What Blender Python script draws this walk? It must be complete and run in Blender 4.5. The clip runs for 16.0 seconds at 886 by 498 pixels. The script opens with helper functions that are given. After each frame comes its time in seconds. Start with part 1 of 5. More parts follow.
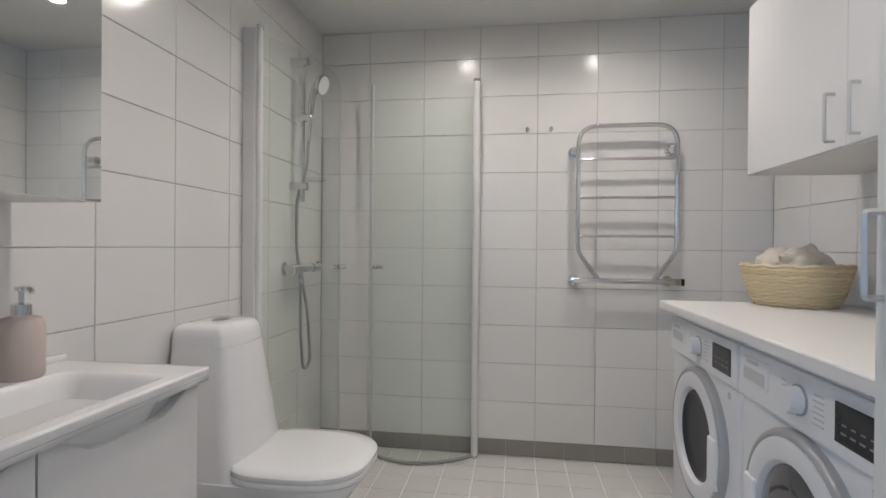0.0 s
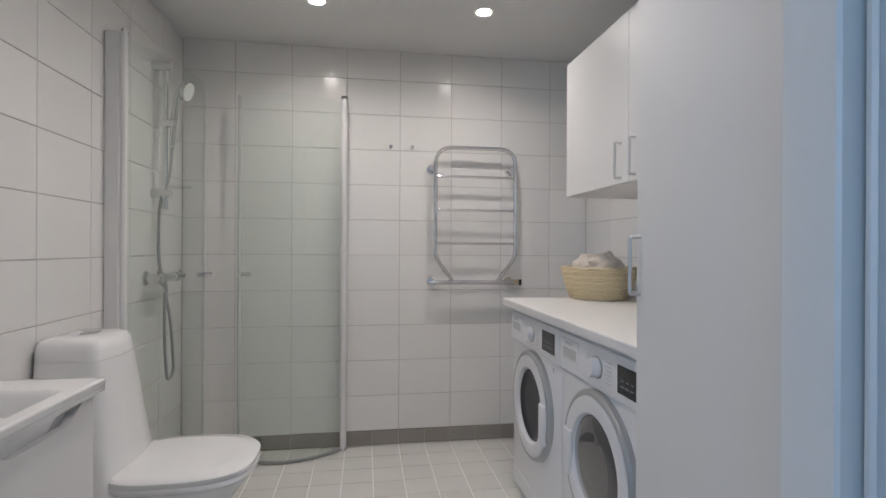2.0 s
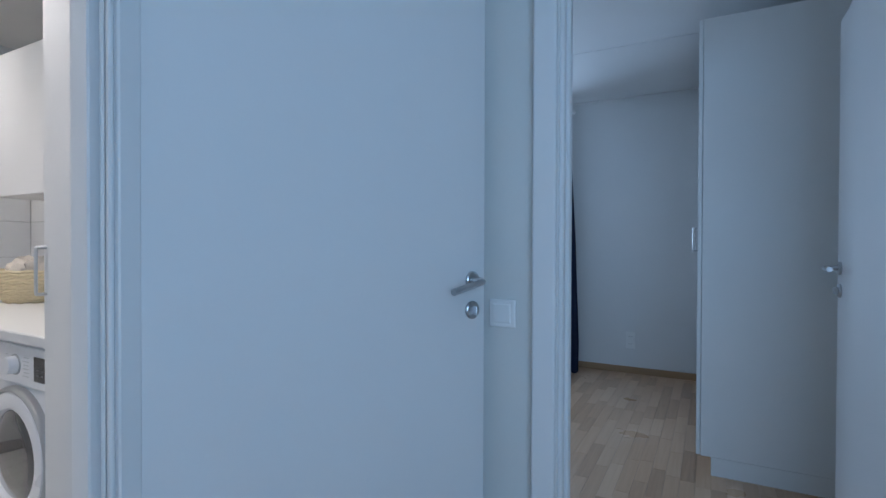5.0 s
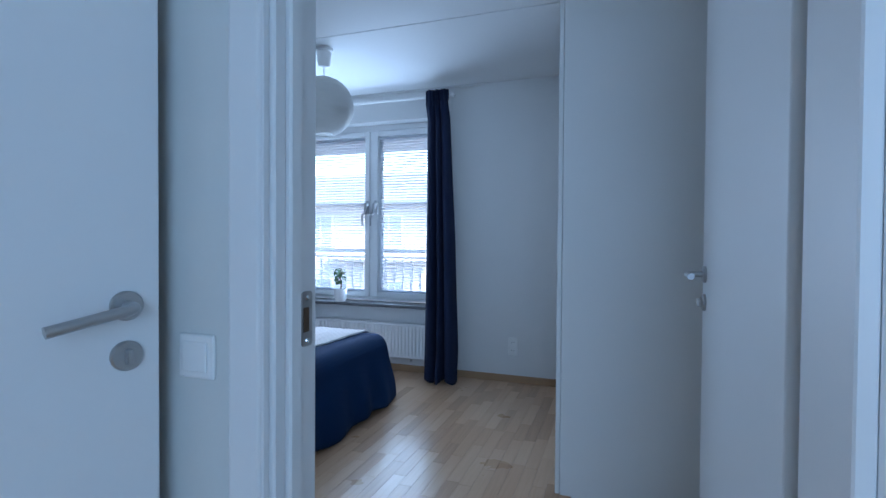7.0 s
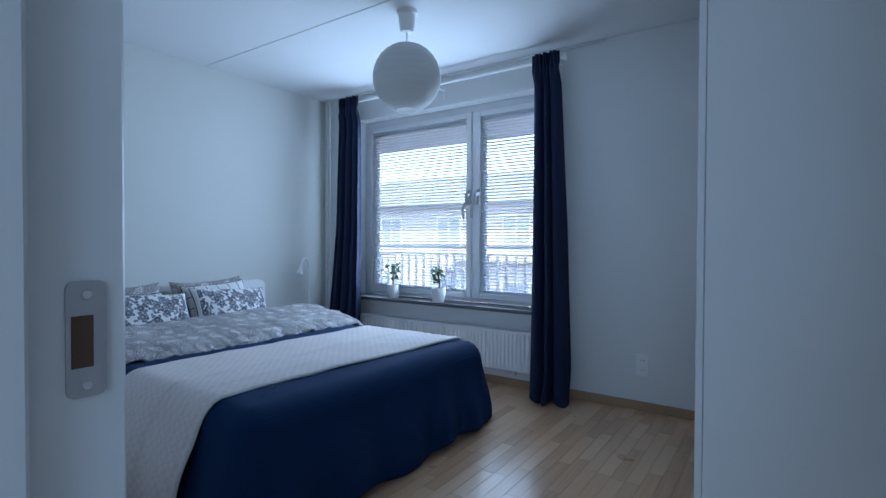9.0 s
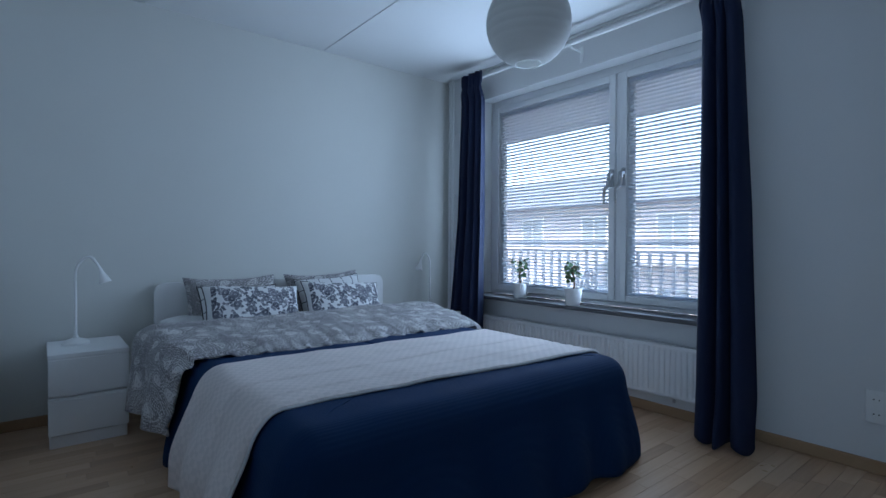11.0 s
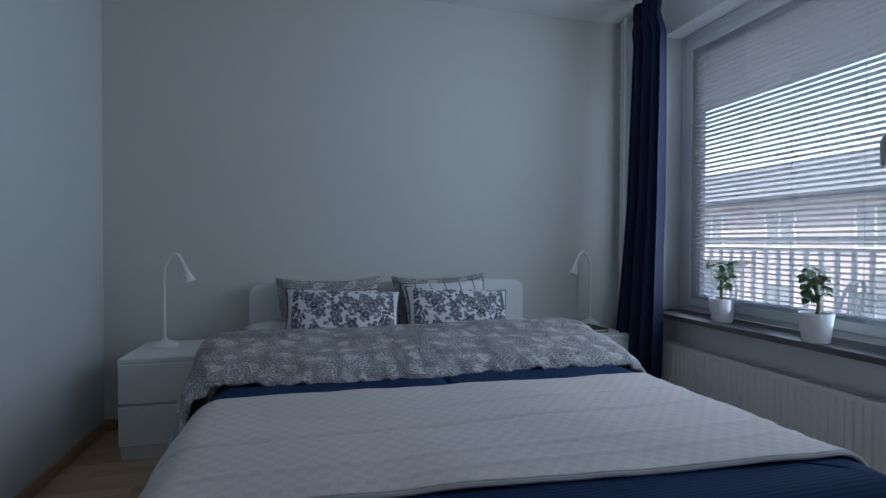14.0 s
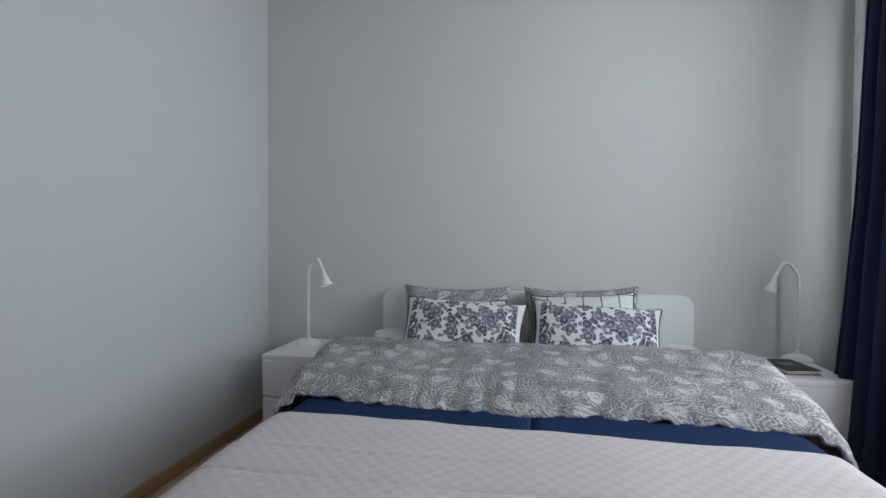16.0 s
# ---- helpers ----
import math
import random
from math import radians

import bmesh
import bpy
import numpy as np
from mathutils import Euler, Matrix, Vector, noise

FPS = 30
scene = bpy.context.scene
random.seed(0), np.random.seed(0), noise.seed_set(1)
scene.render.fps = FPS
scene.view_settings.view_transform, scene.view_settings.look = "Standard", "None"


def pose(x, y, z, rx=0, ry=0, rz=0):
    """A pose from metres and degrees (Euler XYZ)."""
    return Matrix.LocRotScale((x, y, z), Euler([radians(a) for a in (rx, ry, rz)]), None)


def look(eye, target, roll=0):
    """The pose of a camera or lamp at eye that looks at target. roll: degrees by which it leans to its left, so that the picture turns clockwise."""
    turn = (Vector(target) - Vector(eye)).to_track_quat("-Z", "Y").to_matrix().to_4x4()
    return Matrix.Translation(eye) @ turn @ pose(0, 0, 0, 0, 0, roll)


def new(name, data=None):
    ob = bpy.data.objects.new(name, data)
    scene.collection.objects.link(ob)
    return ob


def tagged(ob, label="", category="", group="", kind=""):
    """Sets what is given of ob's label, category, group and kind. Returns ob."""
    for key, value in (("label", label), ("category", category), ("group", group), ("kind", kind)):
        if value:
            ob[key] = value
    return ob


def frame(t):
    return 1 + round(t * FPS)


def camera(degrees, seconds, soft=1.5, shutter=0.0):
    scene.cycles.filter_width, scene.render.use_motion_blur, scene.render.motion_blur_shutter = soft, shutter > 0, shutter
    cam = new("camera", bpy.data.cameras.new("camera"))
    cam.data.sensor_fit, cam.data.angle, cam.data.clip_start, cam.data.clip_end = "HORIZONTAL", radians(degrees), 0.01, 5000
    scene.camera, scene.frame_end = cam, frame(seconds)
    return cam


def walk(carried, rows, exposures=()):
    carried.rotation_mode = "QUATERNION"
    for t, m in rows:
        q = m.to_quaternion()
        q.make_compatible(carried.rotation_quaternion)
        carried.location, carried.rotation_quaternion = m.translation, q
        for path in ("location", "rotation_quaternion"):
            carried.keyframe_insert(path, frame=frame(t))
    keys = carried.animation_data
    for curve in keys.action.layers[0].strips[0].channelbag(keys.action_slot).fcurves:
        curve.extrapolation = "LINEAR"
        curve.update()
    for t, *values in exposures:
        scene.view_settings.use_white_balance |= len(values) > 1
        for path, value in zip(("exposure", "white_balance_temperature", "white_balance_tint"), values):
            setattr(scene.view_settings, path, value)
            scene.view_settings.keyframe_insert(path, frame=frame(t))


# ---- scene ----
cam = camera(83.3, 16.0)
PATH = [
    (0, (-0.062, -0.081, 1.095), (-0.347, 1.899, 1.085), 0.5),
    (0.5, (-0.065, -0.127, 1.097), (-0.2, 1.868, 1.091), 0.4),
    (1, (-0.081, -0.187, 1.106), (-0.077, 1.813, 1.104), 0.4),
    (1.5, (-0.111, -0.255, 1.111), (0.038, 1.74, 1.111), 0.3),
    (2, (-0.142, -0.318, 1.125), (0.165, 1.658, 1.123), 0.3),
    (2.5, (-0.169, -0.383, 1.132), (0.341, 1.551, 1.13), 0.3),
    (3, (-0.211, -0.456, 1.132), (0.585, 1.379, 1.133), 0.2),
    (3.5, (-0.244, -0.563, 1.136), (0.845, 1.115, 1.134), 0.1),
    (4, (-0.283, -0.694, 1.135), (1.067, 0.782, 1.148), 0.4),
    (4.5, (-0.291, -0.818, 1.143), (1.299, 0.395, 1.152), 0.1),
    (5, (-0.221, -0.912, 1.17), (1.54, 0.036, 1.148), 0.2),
    (7.3, (0.598, -1.108, 1.181), (2.483, -0.439, 1.144), 0.4),
    (7.5, (0.678, -1.109, 1.179), (2.537, -0.373, 1.138), 0.2),
    (8, (0.845, -1.105, 1.16), (2.653, -0.249, 1.123), 0.2),
    (8.5, (0.993, -1.087, 1.142), (2.724, -0.085, 1.107), 0.2),
    (9, (1.113, -1.059, 1.117), (2.756, 0.081, 1.084), 0.2),
    (11.3, (1.7, -0.748, 1.024), (2.889, 0.86, 1.003), 0.1),
    (11.5, (1.749, -0.725, 1.023), (2.891, 0.918, 1.001), 0.0),
    (12, (1.9, -0.674, 1.055), (2.895, 1.061, 1.017), 0.2),
    (12.5, (2.065, -0.6, 1.063), (2.941, 1.198, 1.026), 0.3),
    (13, (2.256, -0.534, 1.067), (2.966, 1.335, 1.03), 0.2),
    (13.5, (2.404, -0.384, 1.042), (3.003, 1.524, 1.001), 0.2),
    (14, (2.514, -0.245, 1.011), (3.018, 1.69, 0.983), 0.1),
    (14.5, (2.604, -0.112, 1.029), (2.986, 1.851, 0.989), -0.0),
    (15, (2.708, -0.051, 1.003), (2.854, 1.944, 0.986), 0.0),
    (15.5, (2.84, -0.018, 1.032), (2.756, 1.98, 0.999), 0.1),
    (16, (2.981, -0.005, 1.061), (2.641, 1.966, 1.02), 0.2),
]
EXPO = [(0.0, 2.66, 6400, 10), (2.5, 2.60, 6350, 11), (4.0, 2.62, 6300, 11), (5.2, 2.85, 6050, 10), (7.5, 2.95, 5950, 11), (9.0, 2.60, 6100, 11), (11.5, 2.14, 6450, 11), (12.5, 1.92, 6850, 12),
        (14.0, 1.68, 7200, 14), (14.8, 1.80, 7500, 15), (15.5, 2.46, 8400, 18), (16.0, 2.66, 9000, 20)]
walk(cam, [(t, look(eye, target, roll)) for t, eye, target, roll in PATH], EXPO)

# ---- world, sun, lights ----
world = bpy.data.worlds.new("sky")
scene.world = world
world.use_nodes = True
wn = world.node_tree.nodes
sky = wn.new("ShaderNodeTexSky")
sky.sky_type, sky.sun_disc = "NISHITA", False
sky.sun_elevation, sky.sun_rotation = radians(38.7), radians(216.9)
world.node_tree.links.new(sky.outputs[0], wn["Background"].inputs[0])
wn["Background"].inputs[1].default_value = 0.15

sun = new("sun", bpy.data.lights.new("sun", "SUN"))
sun.data.energy, sun.data.angle, sun.data.color = 1.3, radians(2), (1.0, 0.98, 0.95)
sun.matrix_world = look((-4.5, -6, 6), (0, 0, 0))

DOWNLIGHTS = [(0.41, 2.0), (-0.37, 2.02), (0.41, 0.85), (-0.37, 0.85)]
for lx, ly in DOWNLIGHTS:
    lamp = new("downlight_bulb", bpy.data.lights.new("downlight_bulb", "AREA"))
    lamp.data.shape, lamp.data.size, lamp.data.energy, lamp.data.color = "DISK", 0.055, 0.50, (1.0, 0.91, 0.865)
    lamp.data.spread = radians(145)
    lamp.matrix_world = pose(lx, ly, 2.249)

# blue fill lamp added out of view to light the hall
daylight = new("hall_added_daylight", bpy.data.lights.new("hall_added_daylight", "AREA"))
daylight.data.shape, daylight.data.size, daylight.data.size_y = "RECTANGLE", 1.5, 1.3
daylight.data.energy, daylight.data.color = 5.2, (0.41, 0.665, 1.0)
daylight.matrix_world = look((-1.63, -2.05, 1.45), (0, -2.05, 1.45))
# daylight through the bedroom blinds: straight in from the brighter southern sky, and thrown up off the tops of the slats
for ly in (0.75, 1.36, 1.97):
    daylight = new("bedroom_window_daylight", bpy.data.lights.new("bedroom_window_daylight", "AREA"))
    daylight.data.shape, daylight.data.size, daylight.data.size_y = "RECTANGLE", 0.56, 1.5
    daylight.data.energy, daylight.data.color, daylight.data.spread = 1.95, (0.50, 0.71, 1.0), radians(165)
    daylight.matrix_world = look((4.565, ly, 1.41), (3.565, ly + math.tan(radians(8)), 1.41))
for lz in (0.85, 1.15, 1.45, 1.75):
    daylight = new("bedroom_slat_daylight", bpy.data.lights.new("bedroom_slat_daylight", "AREA"))
    daylight.data.shape, daylight.data.size, daylight.data.size_y = "RECTANGLE", 1.84, 0.20
    daylight.data.energy, daylight.data.color, daylight.data.spread = 0.38, (0.50, 0.71, 1.0), radians(160)
    daylight.matrix_world = look((4.615, 1.36, lz), (3.615, 1.36, lz + math.tan(radians(34))))


# ---- materials ----
def mat(name, col, rough=0.5, metal=0.0, var=0.05, fine=90.0, coarse=2.5, bump=0.0, bscale=220.0, rnd=0.0, rvar=0.08,
        spec=0.5, trans=0.0, ior=1.45, sheen=0.0, coat=0.0, emit=None):
    """A surface with variation at two scales, relief and roughness wear, in world metres."""
    m = bpy.data.materials.new(name)
    m.use_nodes = True
    nt = m.node_tree
    b = nt.nodes["Principled BSDF"]
    n, link = nt.nodes.new, nt.links.new
    b.inputs["Roughness"].default_value, b.inputs["Metallic"].default_value = rough, metal
    b.inputs["Specular IOR Level"].default_value, b.inputs["IOR"].default_value = spec, ior
    b.inputs["Transmission Weight"].default_value = trans
    b.inputs["Sheen Weight"].default_value, b.inputs["Coat Weight"].default_value = sheen, coat
    b.inputs["Base Color"].default_value = (*col, 1)
    if emit:
        b.inputs["Emission Color"].default_value, b.inputs["Emission Strength"].default_value = (*emit[0], 1), emit[1]
    if trans:
        return m
    geo = n("ShaderNodeNewGeometry")
    sums = None
    for scale, weight in ((fine, 0.5), (coarse, 1.0)):
        t = n("ShaderNodeTexNoise")
        t.inputs["Scale"].default_value, t.inputs["Detail"].default_value = scale, 4
        link(geo.outputs["Position"], t.inputs["Vector"])
        k = n("ShaderNodeMath")
        k.operation = "MULTIPLY_ADD"
        k.inputs[1].default_value, k.inputs[2].default_value = 2 * var * weight, 1 - var * weight if sums is None else -var * weight
        link(t.outputs["Fac"], k.inputs[0])
        if sums is None:
            sums = k.outputs[0]
        else:
            a = n("ShaderNodeMath")
            link(sums, a.inputs[0]), link(k.outputs[0], a.inputs[1])
            sums = a.outputs[0]
            r = n("ShaderNodeMapRange")
            r.inputs["To Min"].default_value, r.inputs["To Max"].default_value = max(0.02, rough - rvar), min(1, rough + rvar)
            link(t.outputs["Fac"], r.inputs["Value"]), link(r.outputs[0], b.inputs["Roughness"])
    if rnd:
        info = n("ShaderNodeObjectInfo")
        k = n("ShaderNodeMath")
        k.operation = "MULTIPLY_ADD"
        k.inputs[1].default_value, k.inputs[2].default_value = 2 * rnd, -rnd
        a = n("ShaderNodeMath")
        link(info.outputs["Random"], k.inputs[0]), link(sums, a.inputs[0]), link(k.outputs[0], a.inputs[1])
        sums = a.outputs[0]
    mix = n("ShaderNodeVectorMath")
    mix.operation = "SCALE"
    mix.inputs[0].default_value = col
    link(sums, mix.inputs["Scale"]), link(mix.outputs[0], b.inputs["Base Color"])
    if bump:
        t = n("ShaderNodeTexNoise")
        t.inputs["Scale"].default_value, t.inputs["Detail"].default_value = bscale, 3
        u = n("ShaderNodeBump")
        u.inputs["Strength"].default_value, u.inputs["Distance"].default_value = bump, 0.002
        link(geo.outputs["Position"], t.inputs["Vector"]), link(t.outputs["Fac"], u.inputs["Height"]), link(u.outputs[0], b.inputs["Normal"])
    return m


def ramp_on(m, fac_socket, stops):
    """Colours m by a ramp over a socket of its own tree."""
    nt = m.node_tree
    r = nt.nodes.new("ShaderNodeValToRGB")
    while len(r.color_ramp.elements) < len(stops):
        r.color_ramp.elements.new(0.5)
    for e, (p, c) in zip(r.color_ramp.elements, stops):
        e.position, e.color = p, (*c, 1)
    nt.links.new(fac_socket, r.inputs[0])
    nt.links.new(r.outputs[0], nt.nodes["Principled BSDF"].inputs["Base Color"])
    return r


WHITE_TILE = mat("white_glazed_tile", (0.76, 0.75, 0.735), 0.16, var=0.02, bump=0.015, bscale=14, rnd=0.02, rvar=0.05)
GREY_TILE = mat("grey_floor_tile", (0.63, 0.62, 0.59), 0.5, var=0.07, bump=0.12, bscale=300, rnd=0.025)
BASE_TILE = mat("grey_skirting_tile", (0.30, 0.28, 0.255), 0.5, var=0.07, bump=0.12, bscale=300, rnd=0.06)
GROUT = mat("grey_grout", (0.50, 0.475, 0.45), 0.9, var=0.1, bump=0.3)
FLOOR_GROUT = mat("light_floor_grout", (0.88, 0.86, 0.82), 0.9, var=0.06, bump=0.3)
BED_WALL = mat("pale_grey_wall_paint", (0.64, 0.64, 0.605), 0.8, var=0.03, bump=0.14, bscale=420)
# the bed wall's grey, darkened to put this wall's weaker light into colour
SIDE_WALL = mat("pale_grey_wall_paint_shaded", (0.585, 0.60, 0.60), 0.8, var=0.03, bump=0.14, bscale=420)
# the white wall paint, lightened to stand in for bounce light by the window
WINDOW_WALL = mat("white_wall_paint_lightened", (0.75, 0.75, 0.745), 0.75, var=0.025, bump=0.12, bscale=420)
WALL_PAINT = mat("white_wall_paint", (0.70, 0.71, 0.69), 0.75, var=0.025, bump=0.12, bscale=420)
CEIL_PAINT = mat("white_ceiling_paint", (0.72, 0.72, 0.715), 0.85, var=0.025, bump=0.1, bscale=350)
DOOR_PAINT = mat("white_door_lacquer", (0.76, 0.76, 0.76), 0.38, var=0.015, bump=0.03, bscale=260)
CABINET = mat("white_cabinet_foil", (0.70, 0.695, 0.69), 0.4, var=0.015, bump=0.02, bscale=500)
FURNITURE = mat("white_furniture_foil", (0.83, 0.83, 0.825), 0.4, var=0.015, bump=0.02, bscale=500)
PORCELAIN = mat("white_porcelain", (0.82, 0.82, 0.82), 0.12, var=0.01, coat=0.4)
LAMINATE = mat("white_laminate", (0.70, 0.69, 0.67), 0.45, var=0.02, bump=0.02)
ENAMEL = mat("white_enamel", (0.76, 0.755, 0.77), 0.3, var=0.015)
CHROME = mat("chrome", (0.76, 0.76, 0.77), 0.07, 1.0, var=0.02, rvar=0.03)
STEEL = mat("brushed_steel", (0.5, 0.5, 0.51), 0.32, 1.0, var=0.05)
HOSE = mat("grey_metal_hose", (0.40, 0.40, 0.40), 0.38, 0.75, var=0.1, fine=400, bump=0.5, bscale=500)
ALU = mat("satin_aluminium", (0.62, 0.62, 0.62), 0.36, 0.9, var=0.03)
PROFILE = mat("satin_grey_profile", (0.76, 0.755, 0.75), 0.45, 0.1, var=0.02)
DIM_PRINT = mat("dim_print", (0.22, 0.22, 0.23), 0.6)
GREY_RING = mat("silver_grey_plastic", (0.42, 0.42, 0.42), 0.35, 0.3, var=0.02)
DARK = mat("dark_display", (0.03, 0.03, 0.033), 0.2, var=0.1)
PORTHOLE = mat("dark_glass_bowl", (0.07, 0.07, 0.075), 0.04, var=0.05, spec=0.9, coat=0.6, rvar=0.02)
HOLE = mat("dark_raw_wood", (0.10, 0.06, 0.035), 0.8, var=0.2)
DRUM = mat("dark_drum", (0.05, 0.05, 0.055), 0.35, var=0.1, spec=0.3)
BLACK = mat("black_plastic", (0.02, 0.02, 0.02), 0.4)
PALE_PRINT = mat("pale_print", (0.55, 0.55, 0.55), 0.6)
GLASS = mat("clear_glass", (1, 1, 1), 0.0, trans=1.0)
SHOWER_GLASS = mat("greenish_safety_glass", (0.925, 0.972, 0.945), 0.0, trans=1.0)
nt = SHOWER_GLASS.node_tree
body, skin, edge_on, steep, gloss, glass_mix = (nt.nodes.new("ShaderNode" + k) for k in ("BsdfTransparent", "BsdfGlossy", "LayerWeight", "Math", "Math", "MixShader"))
body.inputs[0].default_value, skin.inputs["Roughness"].default_value = (0.972, 0.988, 0.977, 1), 0.0
steep.operation, steep.inputs[1].default_value = "POWER", 4.0
gloss.operation, gloss.inputs[1].default_value, gloss.inputs[2].default_value = "MULTIPLY_ADD", 0.35, 0.025
nt.links.new(edge_on.outputs["Facing"], steep.inputs[0]), nt.links.new(steep.outputs[0], gloss.inputs[0]), nt.links.new(gloss.outputs[0], glass_mix.inputs[0])
nt.links.new(body.outputs[0], glass_mix.inputs[1]), nt.links.new(skin.outputs[0], glass_mix.inputs[2])
nt.links.new(glass_mix.outputs[0], nt.nodes["Material Output"].inputs[0])
MIRROR = mat("mirror_silver", (0.86, 0.88, 0.87), 0.015, 1.0, var=0.0, rvar=0.0)
PLASTIC = mat("white_plastic", (0.85, 0.85, 0.84), 0.35, var=0.01)
PINK = mat("matt_beige_ceramic", (0.62, 0.53, 0.48), 0.6, var=0.06, bump=0.1)
OAK_TRIM = mat("oak_skirting", (0.40, 0.25, 0.14), 0.5, var=0.12, fine=40)
STONE_SILL = mat("dark_grey_stone_sill", (0.095, 0.095, 0.10), 0.4, var=0.2, fine=160)
HEADBOARD = mat("white_headboard_foil", (0.86, 0.86, 0.855), 0.4, var=0.012, bump=0.02, bscale=400)
RAD = mat("white_radiator_enamel", (0.76, 0.76, 0.76), 0.35, var=0.01)
POT = mat("white_glazed_pot", (0.8, 0.8, 0.8), 0.3, var=0.01)
SOIL = mat("potting_soil", (0.05, 0.035, 0.025), 0.95, var=0.3, bump=0.6)
LEAF = mat("dark_green_leaf", (0.075, 0.15, 0.065), 0.4, var=0.25, fine=60, rnd=0.15)
STEM = mat("brown_stem", (0.16, 0.10, 0.06), 0.7, var=0.2)
NAVY_CURTAIN = mat("navy_curtain_cloth", (0.006, 0.013, 0.045), 0.85, var=0.12, fine=300, bump=0.25, bscale=900)
NAVY_SPREAD = mat("navy_bedspread_cloth", (0.0035, 0.026, 0.084), 0.9, var=0.12, fine=250, bump=0.2, bscale=700, spec=0.25)
LINEN = mat("white_linen", (0.72, 0.72, 0.72), 0.9, var=0.04, bump=0.3, bscale=600)
TOWEL = mat("beige_towel", (0.62, 0.56, 0.49), 0.95, var=0.08, fine=300, bump=0.6, bscale=500)
STRAW = mat("pale_woven_straw", (0.68, 0.57, 0.37), 0.8, var=0.16, fine=140, bump=0.5, bscale=260, rnd=0.08)
PAPER = mat("white_rice_paper", (0.82, 0.82, 0.81), 0.9, var=0.03, bump=0.2, bscale=120)
# cloth of the unseen panel that closes the hall opening
SCREEN_CLOTH = mat("white_screen_cloth", (0.78, 0.78, 0.78), 0.9, var=0.03, bump=0.2, bscale=600)
SLAT = mat("white_blind_slat", (0.86, 0.86, 0.87), 0.45, var=0.02)
nt = PAPER.node_tree
through_paper, paper_mix = nt.nodes.new("ShaderNodeBsdfTranslucent"), nt.nodes.new("ShaderNodeMixShader")
through_paper.inputs[0].default_value, paper_mix.inputs[0].default_value = (0.82, 0.82, 0.80, 1), 0.45
nt.links.new(nt.nodes["Principled BSDF"].outputs[0], paper_mix.inputs[1]), nt.links.new(through_paper.outputs[0], paper_mix.inputs[2])
nt.links.new(paper_mix.outputs[0], nt.nodes["Material Output"].inputs[0])
# the thin lacquered slats get a strong bluish translucence, added to brighten their undersides
nt = SLAT.node_tree
through_slat, slat_mix = nt.nodes.new("ShaderNodeBsdfTranslucent"), nt.nodes.new("ShaderNodeMixShader")
through_slat.inputs[0].default_value, slat_mix.inputs[0].default_value = (0.82, 0.87, 0.93, 1), 0.8
nt.links.new(nt.nodes["Principled BSDF"].outputs[0], slat_mix.inputs[1]), nt.links.new(through_slat.outputs[0], slat_mix.inputs[2])
nt.links.new(slat_mix.outputs[0], nt.nodes["Material Output"].inputs[0])
BOOK = mat("dark_book_cover", (0.03, 0.03, 0.035), 0.5, var=0.2)
PAGES = mat("book_pages", (0.6, 0.57, 0.5), 0.9, var=0.1, fine=400)
GLOW = mat("lamp_lens", (0.9, 0.88, 0.82), 0.5, emit=((1.0, 0.93, 0.84), 18.0))
FACADE = mat("pale_render_facade", (0.60, 0.58, 0.61), 0.85, var=0.04, fine=8, coarse=0.3)
ROOFING = mat("grey_sheet_roof", (0.40, 0.45, 0.53), 0.6, var=0.08, fine=10, coarse=0.5)
CONCRETE = mat("balcony_concrete", (0.62, 0.62, 0.62), 0.85, var=0.1, bump=0.2)
SOFFIT = mat("white_soffit_paint", (0.86, 0.87, 0.88), 0.8, var=0.03, fine=30)
RAILING = mat("light_grey_painted_steel", (0.62, 0.63, 0.65), 0.5, var=0.05)
ASPHALT = mat("asphalt_ground", (0.06, 0.06, 0.06), 0.9, var=0.2, fine=20, coarse=0.3)
FAR_GLASS = mat("far_window_glass", (0.34, 0.40, 0.47), 0.08, var=0.1, spec=0.8)
FRAME_PAINT = mat("white_window_paint", (0.84, 0.845, 0.85), 0.4, var=0.02)

# oak staves: each with its own tone and grain along x
OAK = mat("oak_parquet_stave", (0.36, 0.235, 0.145), 0.30, coat=0.1, var=0.1, fine=30, bump=0.05, bscale=200)
nt = OAK.node_tree
geo, info = nt.nodes.new("ShaderNodeNewGeometry"), nt.nodes.new("ShaderNodeObjectInfo")
stretch = nt.nodes.new("ShaderNodeMapping")
stretch.inputs["Scale"].default_value = (2.5, 60, 1)
grain = nt.nodes.new("ShaderNodeTexNoise")
grain.inputs["Scale"].default_value, grain.inputs["Detail"].default_value, grain.inputs["Distortion"].default_value = 1.0, 6, 0.6
shift = nt.nodes.new("ShaderNodeVectorMath")
isl = nt.nodes.new("ShaderNodeMath")
isl.operation = "ADD"
scl = nt.nodes.new("ShaderNodeVectorMath")
scl.operation, scl.inputs[0].default_value = "SCALE", (37, 19, 5)
nt.links.new(info.outputs["Random"], isl.inputs[0]), nt.links.new(geo.outputs["Random Per Island"], isl.inputs[1])
nt.links.new(isl.outputs[0], scl.inputs["Scale"])
nt.links.new(geo.outputs["Position"], shift.inputs[0]), nt.links.new(scl.outputs[0], shift.inputs[1])
nt.links.new(shift.outputs[0], stretch.inputs[0]), nt.links.new(stretch.outputs[0], grain.inputs["Vector"])
tone = nt.nodes.new("ShaderNodeMath")
tone.operation = "MULTIPLY_ADD"
tone.inputs[1].default_value = 0.55
fr = nt.nodes.new("ShaderNodeMath")
fr.operation = "FRACT"
nt.links.new(isl.outputs[0], fr.inputs[0])
half = nt.nodes.new("ShaderNodeMath")
half.operation, half.inputs[1].default_value = "MULTIPLY", 0.5
